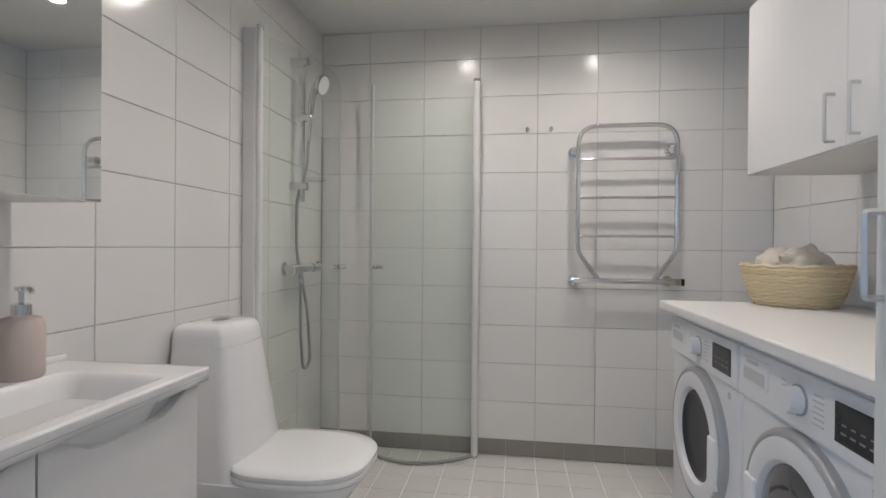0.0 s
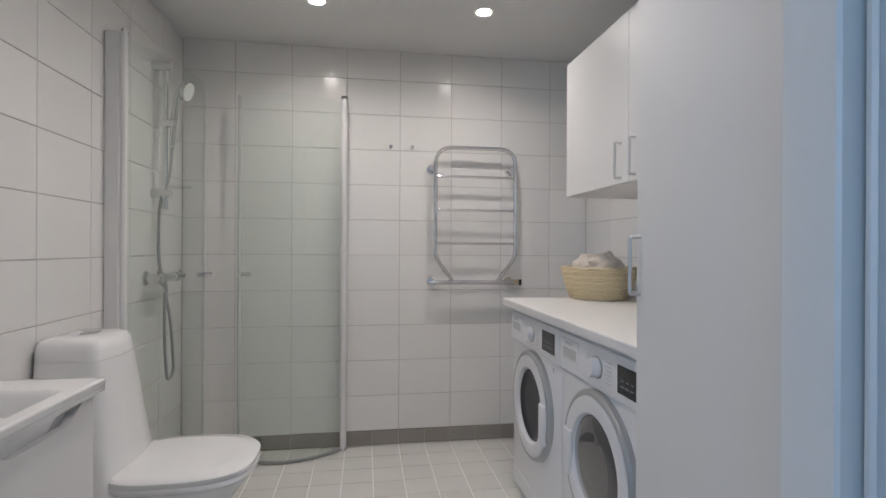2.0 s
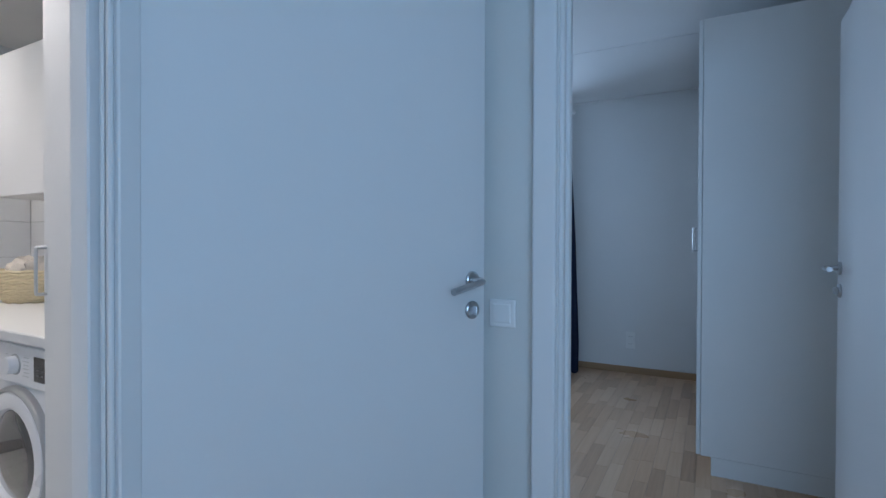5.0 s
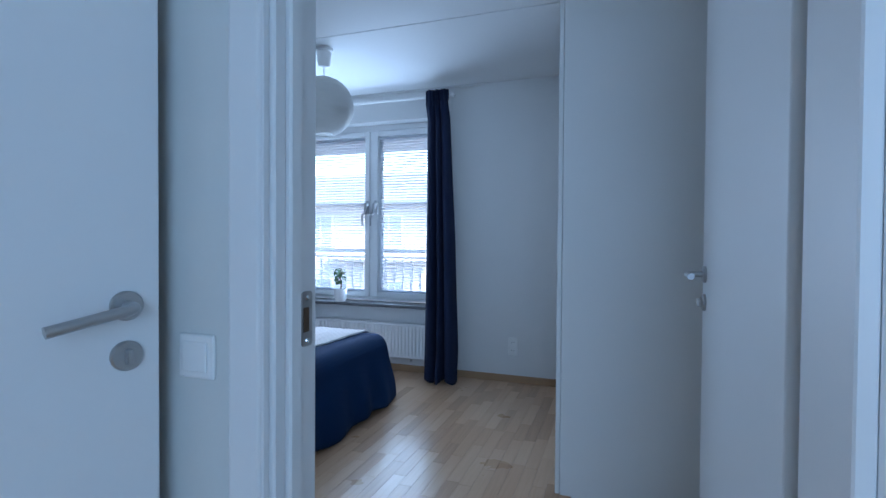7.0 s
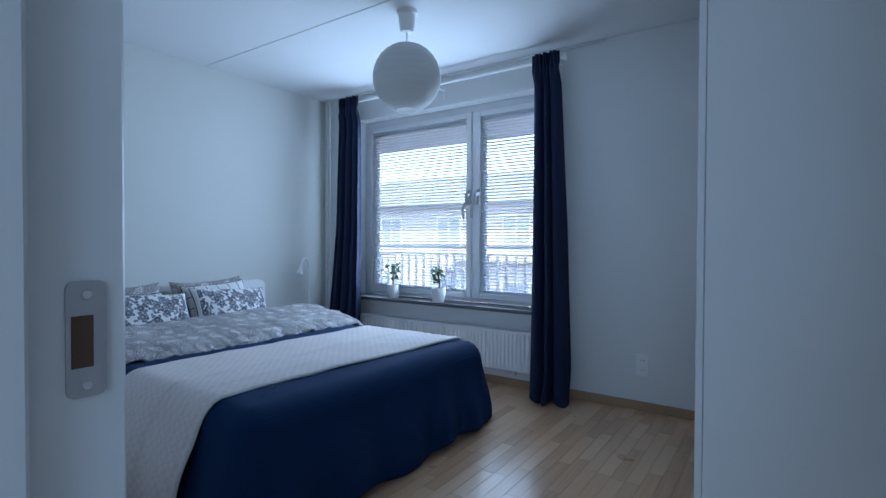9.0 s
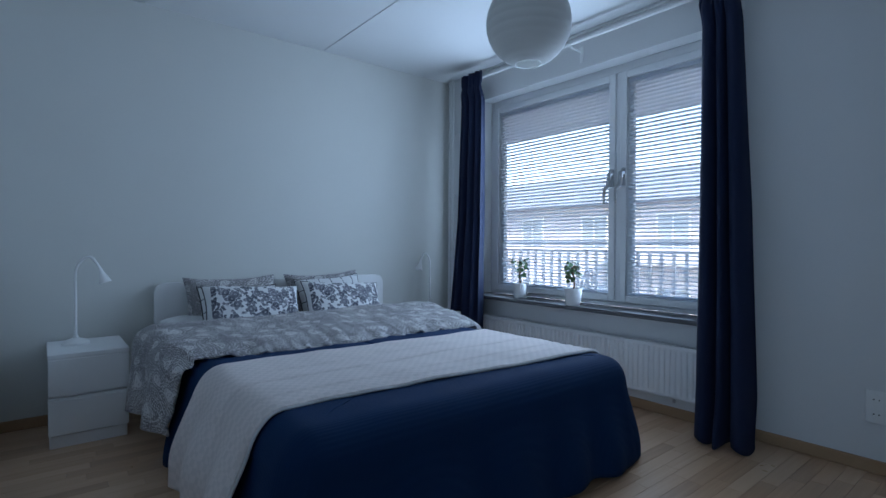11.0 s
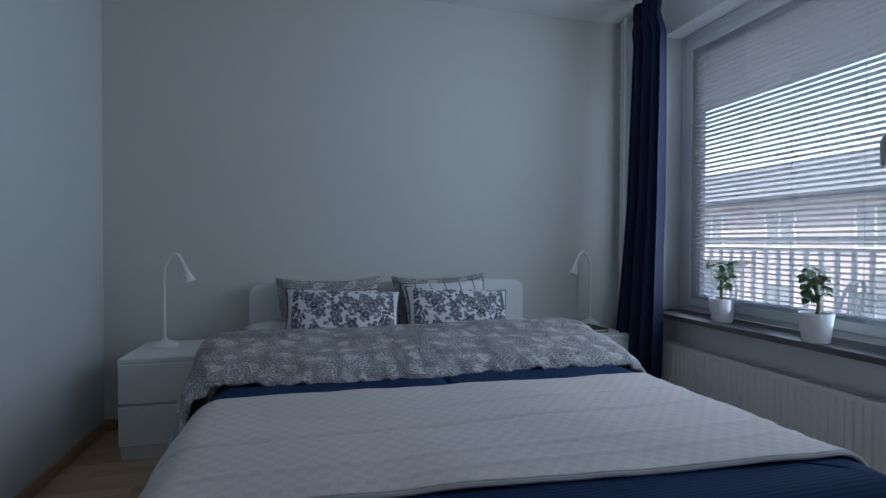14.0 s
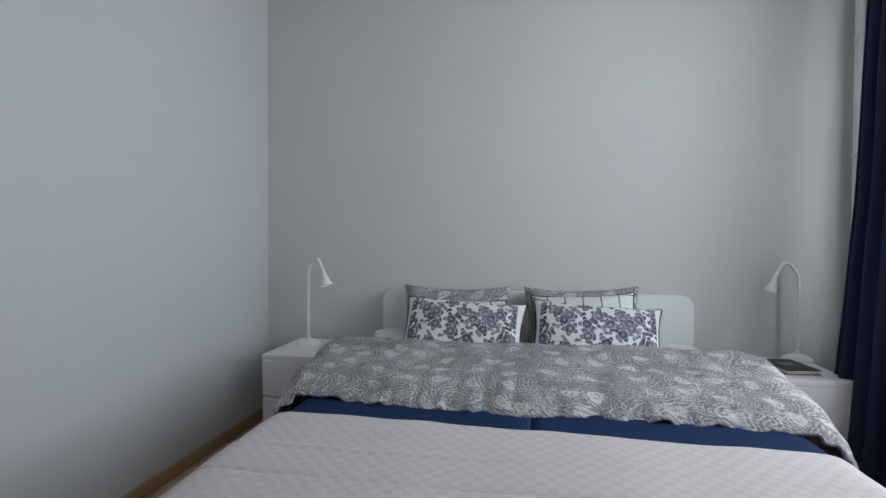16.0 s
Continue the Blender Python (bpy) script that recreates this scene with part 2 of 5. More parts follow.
nt.links.new(grain.outputs["Fac"], half.inputs[0]), nt.links.new(fr.outputs[0], tone.inputs[0]), nt.links.new(half.outputs[0], tone.inputs[2])
ramp_on(OAK, tone.outputs[0], [(0.1, (0.40, 0.24, 0.14)), (0.45, (0.57, 0.35, 0.21)), (0.9, (0.68, 0.47, 0.31))])


def coords(m, kind="Object", scale=(1, 1, 1)):
    nt = m.node_tree
    c, p = nt.nodes.new("ShaderNodeTexCoord"), nt.nodes.new("ShaderNodeMapping")
    p.inputs["Scale"].default_value = scale
    nt.links.new(c.outputs[kind], p.inputs[0])
    return p.outputs[0]


def node(nt, kind, op="", **values):
    """A node with some of its inputs set or linked, by place."""
    n = nt.nodes.new("ShaderNode" + kind)
    if op:
        n.operation = op
    for key, value in values.items():
        socket_in = n.inputs[int(key[1:])]
        if isinstance(value, (int, float, tuple)):
            socket_in.default_value = value
        else:
            nt.links.new(value, socket_in)
    return n


# paisley cloth: pale bent drops with ringed outlines, over a small scroll, on warm grey
PAISLEY = mat("grey_paisley_cloth", (0.3, 0.3, 0.31), 0.9, bump=0.25, bscale=600, var=0.05)
nt = PAISLEY.node_tree
axes = node(nt, "SeparateXYZ", i0=coords(PAISLEY))
along = node(nt, "Math", "ADD", i0=axes.outputs[0], i1=axes.outputs[2]).outputs[0]
cloth = node(nt, "CombineXYZ", i0=along, i1=axes.outputs[1]).outputs[0]
wobble = node(nt, "TexNoise")
wobble.inputs["Scale"].default_value = 14
nt.links.new(cloth, wobble.inputs["Vector"])
cloth = node(nt, "VectorMath", "MULTIPLY_ADD", i0=wobble.outputs["Color"], i1=(0.022, 0.022, 0.0), i2=cloth).outputs[0]


def drops(scale):
    """One bent drop in each cell: how far out from its core, and a tone of its own."""
    c = node(nt, "TexVoronoi")
    c.voronoi_dimensions = "2D"
    c.inputs["Scale"].default_value, c.inputs["Randomness"].default_value = scale, 0.7
    nt.links.new(cloth, c.inputs["Vector"])
    own = node(nt, "SeparateXYZ", i0=c.outputs["Color"])
    away = node(nt, "VectorMath", "SUBTRACT", i0=cloth, i1=c.outputs["Position"]).outputs[0]
    spin = node(nt, "VectorRotate", i0=node(nt, "VectorMath", "MULTIPLY", i0=away, i1=(scale, scale, 0.0)).outputs[0])
    spin.rotation_type = "Z_AXIS"
    nt.links.new(node(nt, "Math", "MULTIPLY", i0=own.outputs[0], i1=6.28).outputs[0], spin.inputs["Angle"])
    q = node(nt, "SeparateXYZ", i0=spin.outputs[0])
    bend = node(nt, "Math", "MULTIPLY_ADD", i0=node(nt, "Math", "MULTIPLY", i0=q.outputs[1], i1=q.outputs[1]).outputs[0], i1=-1.5, i2=q.outputs[0]).outputs[0]
    taper = node(nt, "Math", "MULTIPLY_ADD", i0=q.outputs[1], i1=1.3, i2=1.55).outputs[0]
    wide = node(nt, "Math", "MULTIPLY", i0=bend, i1=taper).outputs[0]
    far = node(nt, "VectorMath", "LENGTH", i0=node(nt, "CombineXYZ", i0=wide, i1=q.outputs[1]).outputs[0]).outputs["Value"]
    return far, own.outputs[1]


def wave(x, freq, phase=0.0):
    return node(nt, "Math", "SINE", i0=node(nt, "Math", "MULTIPLY_ADD", i0=x, i1=freq, i2=phase).outputs[0]).outputs[0]


far, own_tone = drops(7.5)
core = node(nt, "MapRange", i0=far, i1=0.34, i2=0.22, i3=0.0, i4=0.42).outputs[0]
lines = node(nt, "Math", "MULTIPLY", i0=wave(far, 36.0, 1.2), i1=0.22).outputs[0]
far_small, small_tone = drops(24.0)
scroll = node(nt, "Math", "MULTIPLY", i0=wave(far_small, 15.0, 0.8), i1=0.30).outputs[0]
total = node(nt, "Math", "ADD", i0=node(nt, "Math", "ADD", i0=core, i1=lines).outputs[0], i1=scroll).outputs[0]
fleck = node(nt, "TexNoise")
fleck.inputs["Scale"].default_value, fleck.inputs["Detail"].default_value = 90, 3
nt.links.new(cloth, fleck.inputs["Vector"])
total = node(nt, "Math", "MULTIPLY_ADD", i0=fleck.outputs["Fac"], i1=0.38, i2=node(nt, "Math", "ADD", i0=total, i1=-0.17).outputs[0]).outputs[0]
total = node(nt, "Math", "MULTIPLY_ADD", i0=own_tone, i1=0.22, i2=total).outputs[0]
total = node(nt, "Math", "MULTIPLY_ADD", i0=small_tone, i1=0.2, i2=total).outputs[0]
ramp_on(PAISLEY, total, [(0.10, (0.215, 0.203, 0.213)), (0.26, (0.32, 0.307, 0.31)), (0.42, (0.43, 0.415, 0.41)), (0.62, (0.62, 0.60, 0.59))])

# floral cushion: slate-blue blossoms on white
FLORAL = mat("floral_cushion_cloth", (0.75, 0.75, 0.75), 0.9, bump=0.25, bscale=600, var=0.03)
nt = FLORAL.node_tree
v = coords(FLORAL)
dist = node(nt, "TexNoise")
dist.inputs["Scale"].default_value = 26
nt.links.new(v, dist.inputs["Vector"])
bent = node(nt, "VectorMath", "MULTIPLY_ADD", i0=dist.outputs["Color"], i1=(0.012, 0.012, 0.012), i2=v).outputs[0]
flat = node(nt, "VectorMath", "MULTIPLY", i0=bent, i1=(1, 1, 0)).outputs[0]


def blossoms(scale, petal_count, radius, wave, drop):
    """Lobed flowers, one in each cell: where they are, how far out in them, and a tone of each one's own."""
    c = node(nt, "TexVoronoi")
    c.voronoi_dimensions = "2D"
    c.inputs["Scale"].default_value = scale
    nt.links.new(flat, c.inputs["Vector"])
    local = node(nt, "SeparateXYZ", i0=node(nt, "VectorMath", "SUBTRACT", i0=flat, i1=c.outputs["Position"]).outputs[0])
    own = node(nt, "SeparateXYZ", i0=c.outputs["Color"])
    turn = node(nt, "Math", "MULTIPLY_ADD", i0=own.outputs[1], i1=6.28, i2=node(nt, "Math", "ARCTAN2", i0=local.outputs[1], i1=local.outputs[0]).outputs[0]).outputs[0]
    lobe = node(nt, "Math", "COSINE", i0=node(nt, "Math", "MULTIPLY", i0=turn, i1=petal_count).outputs[0]).outputs[0]
    rim = node(nt, "Math", "MULTIPLY_ADD", i0=lobe, i1=wave, i2=radius).outputs[0]
    hit = node(nt, "Math", "LESS_THAN", i0=c.outputs["Distance"], i1=rim).outputs[0]
    kept = node(nt, "Math", "GREATER_THAN", i0=own.outputs[2], i1=drop).outputs[0]
    return node(nt, "Math", "MULTIPLY", i0=hit, i1=kept).outputs[0], c.outputs["Distance"], own.outputs[0]


big, big_r, big_tone = blossoms(14.0, 5.0, 0.44, 0.11, 0.12)
leaf_in, leaf_r, leaf_tone = blossoms(31.0, 2.0, 0.40, 0.20, 0.30)
in_petal = node(nt, "Math", "MAXIMUM", i0=big, i1=leaf_in).outputs[0]
ring_gap = node(nt, "Math", "GREATER_THAN", i0=node(nt, "Math", "SINE", i0=node(nt, "Math", "MULTIPLY", i0=big_r, i1=24.0).outputs[0]).outputs[0], i1=0.88).outputs[0]
in_cluster = node(nt, "Math", "SUBTRACT", i0=1.0, i1=node(nt, "Math", "MULTIPLY", i0=ring_gap, i1=0.6).outputs[0]).outputs[0]
axes = node(nt, "SeparateXYZ", i0=v)
side = node(nt, "Math", "LESS_THAN", i0=node(nt, "Math", "ABSOLUTE", i0=axes.outputs[0]).outputs[0], i1=0.258).outputs[0]
ends = node(nt, "Math", "LESS_THAN", i0=node(nt, "Math", "ABSOLUTE", i0=axes.outputs[1]).outputs[0], i1=0.145).outputs[0]
inside = node(nt, "Math", "MULTIPLY", i0=node(nt, "Math", "MULTIPLY", i0=side, i1=ends).outputs[0], i1=node(nt, "Math", "MULTIPLY", i0=in_petal, i1=in_cluster).outputs[0]).outputs[0]
vein = node(nt, "Math", "MULTIPLY_ADD", i0=leaf_r, i1=-0.5, i2=node(nt, "Math", "MULTIPLY_ADD", i0=leaf_tone, i1=0.7, i2=0.15).outputs[0]).outputs[0]
bloom = node(nt, "ValToRGB", i0=vein)
bloom.color_ramp.elements[0].position, bloom.color_ramp.elements[0].color = 0.0, (0.07, 0.075, 0.10, 1)
bloom.color_ramp.elements[1].position, bloom.color_ramp.elements[1].color = 0.75, (0.25, 0.25, 0.285, 1)
mixc = node(nt, "Mix")
mixc.data_type = "RGBA"
nt.links.new(inside, mixc.inputs["Factor"])
for socket_in in mixc.inputs:
    if socket_in.type == "RGBA" and socket_in.name == "A":
        socket_in.default_value = (0.74, 0.74, 0.74, 1)
    if socket_in.type == "RGBA" and socket_in.name == "B":
        nt.links.new(bloom.outputs[0], socket_in)
mixed = [o for o in mixc.outputs if o.type == "RGBA"][0]
nt.links.new(mixed, nt.nodes["Principled BSDF"].inputs["Base Color"])

# window-pane check on the rear cushions
CHECK = mat("checked_cushion_cloth", (0.74, 0.74, 0.74), 0.9, bump=0.25, bscale=600, var=0.03)
nt = CHECK.node_tree
brick = nt.nodes.new("ShaderNodeTexBrick")
brick.offset = 0.0
brick.inputs["Color1"].default_value = brick.inputs["Color2"].default_value = (0.72, 0.72, 0.72, 1)
brick.inputs["Mortar"].default_value = (0.1, 0.1, 0.12, 1)
brick.inputs["Scale"].default_value, brick.inputs["Mortar Size"].default_value = 1.0, 0.003
brick.inputs["Brick Width"].default_value = brick.inputs["Row Height"].default_value = 0.085
nt.links.new(coords(CHECK), brick.inputs["Vector"])
nt.links.new(brick.outputs["Color"], nt.nodes["Principled BSDF"].inputs["Base Color"])

# white blanket with a woven check, navy spread with fine ribs
WAFFLE = mat("white_waffle_blanket", (0.66, 0.66, 0.66), 0.92, var=0.03)
nt = WAFFLE.node_tree
chk = nt.nodes.new("ShaderNodeTexChecker")
chk.inputs["Scale"].default_value = 42
nt.links.new(coords(WAFFLE), chk.inputs["Vector"])
chk.inputs["Color1"].default_value, chk.inputs["Color2"].default_value = (0.71, 0.64, 0.615, 1), (0.65, 0.588, 0.567, 1)
nt.links.new(chk.outputs["Color"], nt.nodes["Principled BSDF"].inputs["Base Color"])
bmp = nt.nodes.new("ShaderNodeBump")
bmp.inputs["Strength"].default_value, bmp.inputs["Distance"].default_value = 0.12, 0.0015
nt.links.new(chk.outputs["Fac"], bmp.inputs["Height"]), nt.links.new(bmp.outputs[0], nt.nodes["Principled BSDF"].inputs["Normal"])
nt = NAVY_SPREAD.node_tree
rib = nt.nodes.new("ShaderNodeTexWave")
rib.bands_direction = "Y"
rib.inputs["Scale"].default_value, rib.inputs["Distortion"].default_value = 28, 0.6
nt.links.new(coords(NAVY_SPREAD), rib.inputs["Vector"])
bmp = nt.nodes.new("ShaderNodeBump")
bmp.inputs["Strength"].default_value, bmp.inputs["Distance"].default_value = 0.28, 0.002
nt.links.new(rib.outputs["Fac"], bmp.inputs["Height"]), nt.links.new(bmp.outputs[0], nt.nodes["Principled BSDF"].inputs["Normal"])


# ---- mesh tools ----
def mesh_from(bm, name, material, smooth=False):
    me = bpy.data.meshes.new(name)
    bmesh.ops.recalc_face_normals(bm, faces=bm.faces)
    bm.to_mesh(me)
    bm.free()
    me.materials.append(material)
    if smooth:
        me.shade_smooth()
        me.set_sharp_from_angle(angle=radians(40))
    return me


def thing(name, bm, material, label, category, group="", kind="", smooth=False):
    return tagged(new(name, mesh_from(bm, name, material, smooth)), label, category, group, kind)


def empty(name, label, category, at=(0, 0, 0), group=""):
    ob = new(name)
    ob.matrix_world = Matrix.Translation(at)
    ob.empty_display_size = 0.05
    return tagged(ob, label, category, group)


def part(name, bm, material, parent, label="", smooth=False):
    """A mesh in the parent's own space."""
    ob = new(name, mesh_from(bm, name, material, smooth))
    ob.parent = parent
    return tagged(ob, label)


def shared(name, me, parent, at, label=""):
    ob = new(name, me)
    ob.parent, ob.location = parent, at
    return tagged(ob, label)


def structure(name, bm, material, label, category="wall"):
    return thing(name, bm, material, label, category, kind="structure")


def box(bm, lo, hi, bevel=0.0, seg=1, m=None):
    made = bmesh.ops.create_cube(bm, size=1)["verts"]
    lo, hi = Vector(lo), Vector(hi)
    for v in made:
        v.co = Vector([(lo[i] + hi[i]) / 2 + v.co[i] * (hi[i] - lo[i]) for i in range(3)])
    if bevel:
        edges = list({e for v in made for e in v.link_edges})
        r = bmesh.ops.bevel(bm, geom=edges, offset=bevel, segments=seg, profile=0.5, affect="EDGES")
        made = list(set(r["verts"]) | {v for v in made if v.is_valid})
    if m is not None:
        bmesh.ops.transform(bm, matrix=m, verts=made)
    return bm


def B():
    return bmesh.new()


def tube(bm, pts, r, seg=12, cap=True):
    """A round bar along points; r is one radius or one for each point."""
    pts = [Vector(p) for p in pts]
    rs = r if isinstance(r, (list, tuple)) else [r] * len(pts)
    tan = [(pts[min(i + 1, len(pts) - 1)] - pts[max(i - 1, 0)]).normalized() for i in range(len(pts))]
    up = Vector((0, 0, 1)) if abs(tan[0].z) < 0.9 else Vector((1, 0, 0))
    side = tan[0].cross(up).normalized()
    loops = []
    for p, t, rr in zip(pts, tan, rs):
        side = (side - t * side.dot(t)).normalized()
        o = t.cross(side)
        loops.append([bm.verts.new(p + rr * (math.cos(a) * side + math.sin(a) * o)) for a in [2 * math.pi * k / seg for k in range(seg)]])
    for a, b in zip(loops, loops[1:]):
        for k in range(seg):
            bm.faces.new((a[k], a[(k + 1) % seg], b[(k + 1) % seg], b[k]))
    if cap:
        bm.faces.new(loops[0][::-1]), bm.faces.new(loops[-1])
    return bm


def lathe(bm, profile, at=(0, 0, 0), seg=28, m=None):
    """Turns (radius, height) pairs round the z axis; m, if given, is laid on the result."""
    m = m or Matrix.Translation(at)
    loops = []
    for r, z in profile:
        if r < 1e-6:
            loops.append([bm.verts.new(m @ Vector((0, 0, z)))])
        else:
            loops.append([bm.verts.new(m @ Vector((r * math.cos(a), r * math.sin(a), z))) for a in [2 * math.pi * k / seg for k in range(seg)]])
    for a, b in zip(loops, loops[1:]):
        for k in range(seg):
            q = [a[k % len(a)], a[(k + 1) % len(a)], b[(k + 1) % len(b)], b[k % len(b)]]
            q = list(dict.fromkeys(q))
            if len(q) > 2:
                bm.faces.new(q)
    return bm


def rounded(pts, radius, n=6, closed=False):
    """A polyline whose corners are rounded."""
    pts = [Vector(p) for p in pts]
    out = []
    rng = range(len(pts)) if closed else range(1, len(pts) - 1)
    if not closed:
        out.append(pts[0])
    for i in rng:
        p, a, b = pts[i], pts[i - 1], pts[(i + 1) % len(pts)]
        u, w = (a - p).normalized(), (b - p).normalized()
        d = min(radius, (a - p).length * 0.49, (b - p).length * 0.49)
        for k in range(n + 1):
            t = k / n
            out.append((1 - t) ** 2 * (p + u * d) + 2 * t * (1 - t) * p + t ** 2 * (p + w * d))
    if not closed:
        out.append(pts[-1])
    return out


def grid(bm, nu, nv, f, closed_u=False):
    """A sheet of nu x nv cells, f(u, v) with both from 0 to 1."""
    vs = [[bm.verts.new(f(i / nu, j / nv)) for j in range(nv + 1)] for i in range(nu + (0 if closed_u else 1))]
    for i in range(nu):
        a, b = vs[i], vs[(i + 1) % len(vs)]
        for j in range(nv):
            bm.faces.new((a[j], b[j], b[j + 1], a[j + 1]))
    return bm


def solid(ob, thickness, offset=-1.0):
    s = ob.modifiers.new("thickness", "SOLIDIFY")
    s.thickness, s.offset = thickness, offset
    return ob


def outline_plate(bm, pts, z0, z1, m=None):
    """A plate of the outline pts (x, y) between two heights."""
    m = m or Matrix()
    low, high = ([bm.verts.new(m @ Vector((x, y, z))) for x, y in pts] for z in (z0, z1))
    bm.faces.new(low[::-1]), bm.faces.new(high)
    for k in range(len(pts)):
        bm.faces.new((low[k], low[(k + 1) % len(pts)], high[(k + 1) % len(pts)], high[k]))
    return bm


def smoothstep(a, b, x):
    t = min(1, max(0, (x - a) / (b - a)))
    return t * t * (3 - 2 * t)


# ---- structure ----
XW, XE = -1.12, 1.185          # bathroom side walls
YN, YS = 2.55, 0.10            # bathroom back wall and door wall
BX0, BX1 = 1.385, 4.56         # bedroom door wall and window wall
BY0, BY1 = -1.46, 2.775        # bedroom wardrobe wall and bed wall
BXW = 1.432                    # bedroom face of the wall shared with the bathroom
HX = 1.208                     # hall face of the bedroom door wall
H_BATH, H_BED = 2.255, 2.5
T = 0.0035                     # tile thickness over the grout

wall_bath_north = structure("wall_bath_north", box(B(), (-1.3, YN + T, 0), (XE + T, YN + 0.15, 2.6)), GROUT, "bathroom back wall behind white glazed tiles")
wall_bath_west = structure("wall_bath_west", box(B(), (-1.3, 0.04, 0), (XW - T, YN + T, 2.6)), GROUT, "bathroom side wall behind white glazed tiles")
wall_bath_east = structure("wall_bath_east", box(B(), (XE + T, 0.10, 0), (XE + T + 0.02, YN + T, 2.3)), GROUT, "bathroom wall behind white tiles above the worktop")
bm = box(B(), (XE + T + 0.02, 0.04, 0), (BXW, BY1, 2.7))
structure("wall_bedroom_west", bm, SIDE_WALL, "plain pale grey painted bedroom wall, toned darker for its weaker light")
bm = box(B(), (-1.3, 0.04, 0), (-0.66, YS, 2.6))
box(bm, (0.31, 0.04, 0), (XE + T + 0.02, YS, 2.6))
box(bm, (-0.66, 0.04, 2.09), (0.31, YS, 2.6))
structure("wall_bath_door", bm, WALL_PAINT, "white painted wall with the bathroom doorway")
bm = box(B(), (HX, -0.50, 0), (1.345, 0.04, 2.7))
box(bm, (HX, -3.3, 0), (BX0, -1.39, 2.7))
box(bm, (HX, -1.39, 2.09), (BX0, -0.50, 2.7))
structure("wall_hall_east", bm, WALL_PAINT, "white painted hall wall with the bedroom doorway")
structure("wall_bedroom_south", box(B(), (BX0, BY0 - 0.15, 0), (BX1 + 0.3, BY0, 2.7)), WALL_PAINT, "white painted wall behind the wardrobes")
structure("wall_bedroom_north", box(B(), (BX0, BY1, 0), (BX1 + 0.3, BY1 + 0.15, 2.7)), BED_WALL, "plain pale grey painted wall behind the bed")
WY0, WY1, WZ0, WZ1 = 0.38, 2.345, 0.575, 2.25
bm = box(B(), (BX1, BY0, 0), (BX1 + 0.3, WY0, 2.7))
box(bm, (BX1, WY1, 0), (BX1 + 0.3, BY1, 2.7))
box(bm, (BX1, WY0, 0), (BX1 + 0.3, WY1, WZ0))
box(bm, (BX1, WY0, WZ1), (BX1 + 0.3, WY1, 2.7))
structure("wall_bedroom_east", bm, WINDOW_WALL, "white painted wall with the deep window recess, lightened for missing bounce light")
# unseen wall; its opening is added to hold the hall fill lamp
bm = box(B(), (-1.8, -3.3, 0), (-1.65, -2.85, 2.7))
box(bm, (-1.8, -1.25, 0), (-1.65, 0.04, 2.7))
box(bm, (-1.8, -2.85, 0), (-1.65, -1.25, 0.75))
box(bm, (-1.8, -2.85, 2.15), (-1.65, -1.25, 2.7))
structure("wall_hall_west", bm, WALL_PAINT, "white painted hall wall with an unseen opening added for the daylight lamp")
# added panel out of view, blocks the sky behind the hall lamp
structure("hall_sky_screen", box(B(), (-1.715, -2.848, 0.752), (-1.70, -1.252, 2.148), 0.002), SCREEN_CLOTH, "unseen white panel added to keep sky light out of the hall", "window")
structure("wall_hall_north", box(B(), (-1.65, 0.04, 0), (-1.3, 0.14, 2.7)), WALL_PAINT, "plain white painted hall wall")
structure("wall_hall_south", box(B(), (-1.8, -3.45, 0), (BX0, -3.3, 2.7)), WALL_PAINT, "plain white painted hall wall")

structure("ceiling_bath", box(B(), (-1.3, 0.04, H_BATH), (XE + 0.1, YN + 0.15, H_BATH + 0.1)), CEIL_PAINT, "flat white painted bathroom ceiling", "ceiling")
structure("ceiling_hall", box(B(), (-1.8, -3.45, H_BED), (HX, 0.04, H_BED + 0.1)), CEIL_PAINT, "flat white painted hall ceiling", "ceiling")
bm = box(B(), (BX0, BY0, H_BED + 0.006), (BX1, BY1, H_BED + 0.12))
for x0, x1 in ((BX0, 2.112), (2.124, 3.302), (3.314, BX1)):
    box(bm, (x0, BY0, H_BED), (x1, BY1, H_BED + 0.006))
structure("ceiling_bedroom", bm, CEIL_PAINT, "white ceiling of wide slabs with thin joints", "ceiling")
bm = box(B(), (BX1 - 0.02, WY0 - 0.4, H_BED - 0.018), (BX1, BY1, H_BED), 0.004)
structure("trim_ceiling", bm, CEIL_PAINT, "thin white ceiling trim above the window", "trim")
# out of view; overhang to west and south added to shade the hall opening
structure("sun_shield_slab", box(B(), (-3.7, -6.5, 2.72), (BX1 + 0.3, BY1 + 0.2, 2.95)), CONCRETE, "unseen concrete slab over the flat, deep eaves added to block the sun", "ceiling")

floor_bath = structure("floor_bath", box(B(), (-1.3, 0.04, -0.2), (XE + 0.02, YN + 0.1, -0.003)), FLOOR_GROUT, "bathroom floor of small grey tiles with light joints", "floor")
floor_bedroom = structure("floor_bedroom", box(B(), (HX, BY0 - 0.05, -0.2), (BX1 + 0.02, BY1 + 0.05, -0.006)), OAK_TRIM, "oak parquet floor of narrow staves", "floor")
structure("floor_hall", box(B(), (-1.8, -3.4, -0.2), (HX, 0.04, -0.001)), OAK, "oak floor of the hall", "floor")


def skirting(name, lo, hi):
    return structure(name, box(B(), lo, hi, 0.004), OAK_TRIM, "low oak skirting board along the wall", "baseboard")


skirting("baseboard_window", (BX1 - 0.014, -0.84, 0), (BX1, BY1, 0.06))
skirting("baseboard_bed", (BXW, BY1 - 0.014, 0), (BX1 - 0.014, BY1, 0.06))
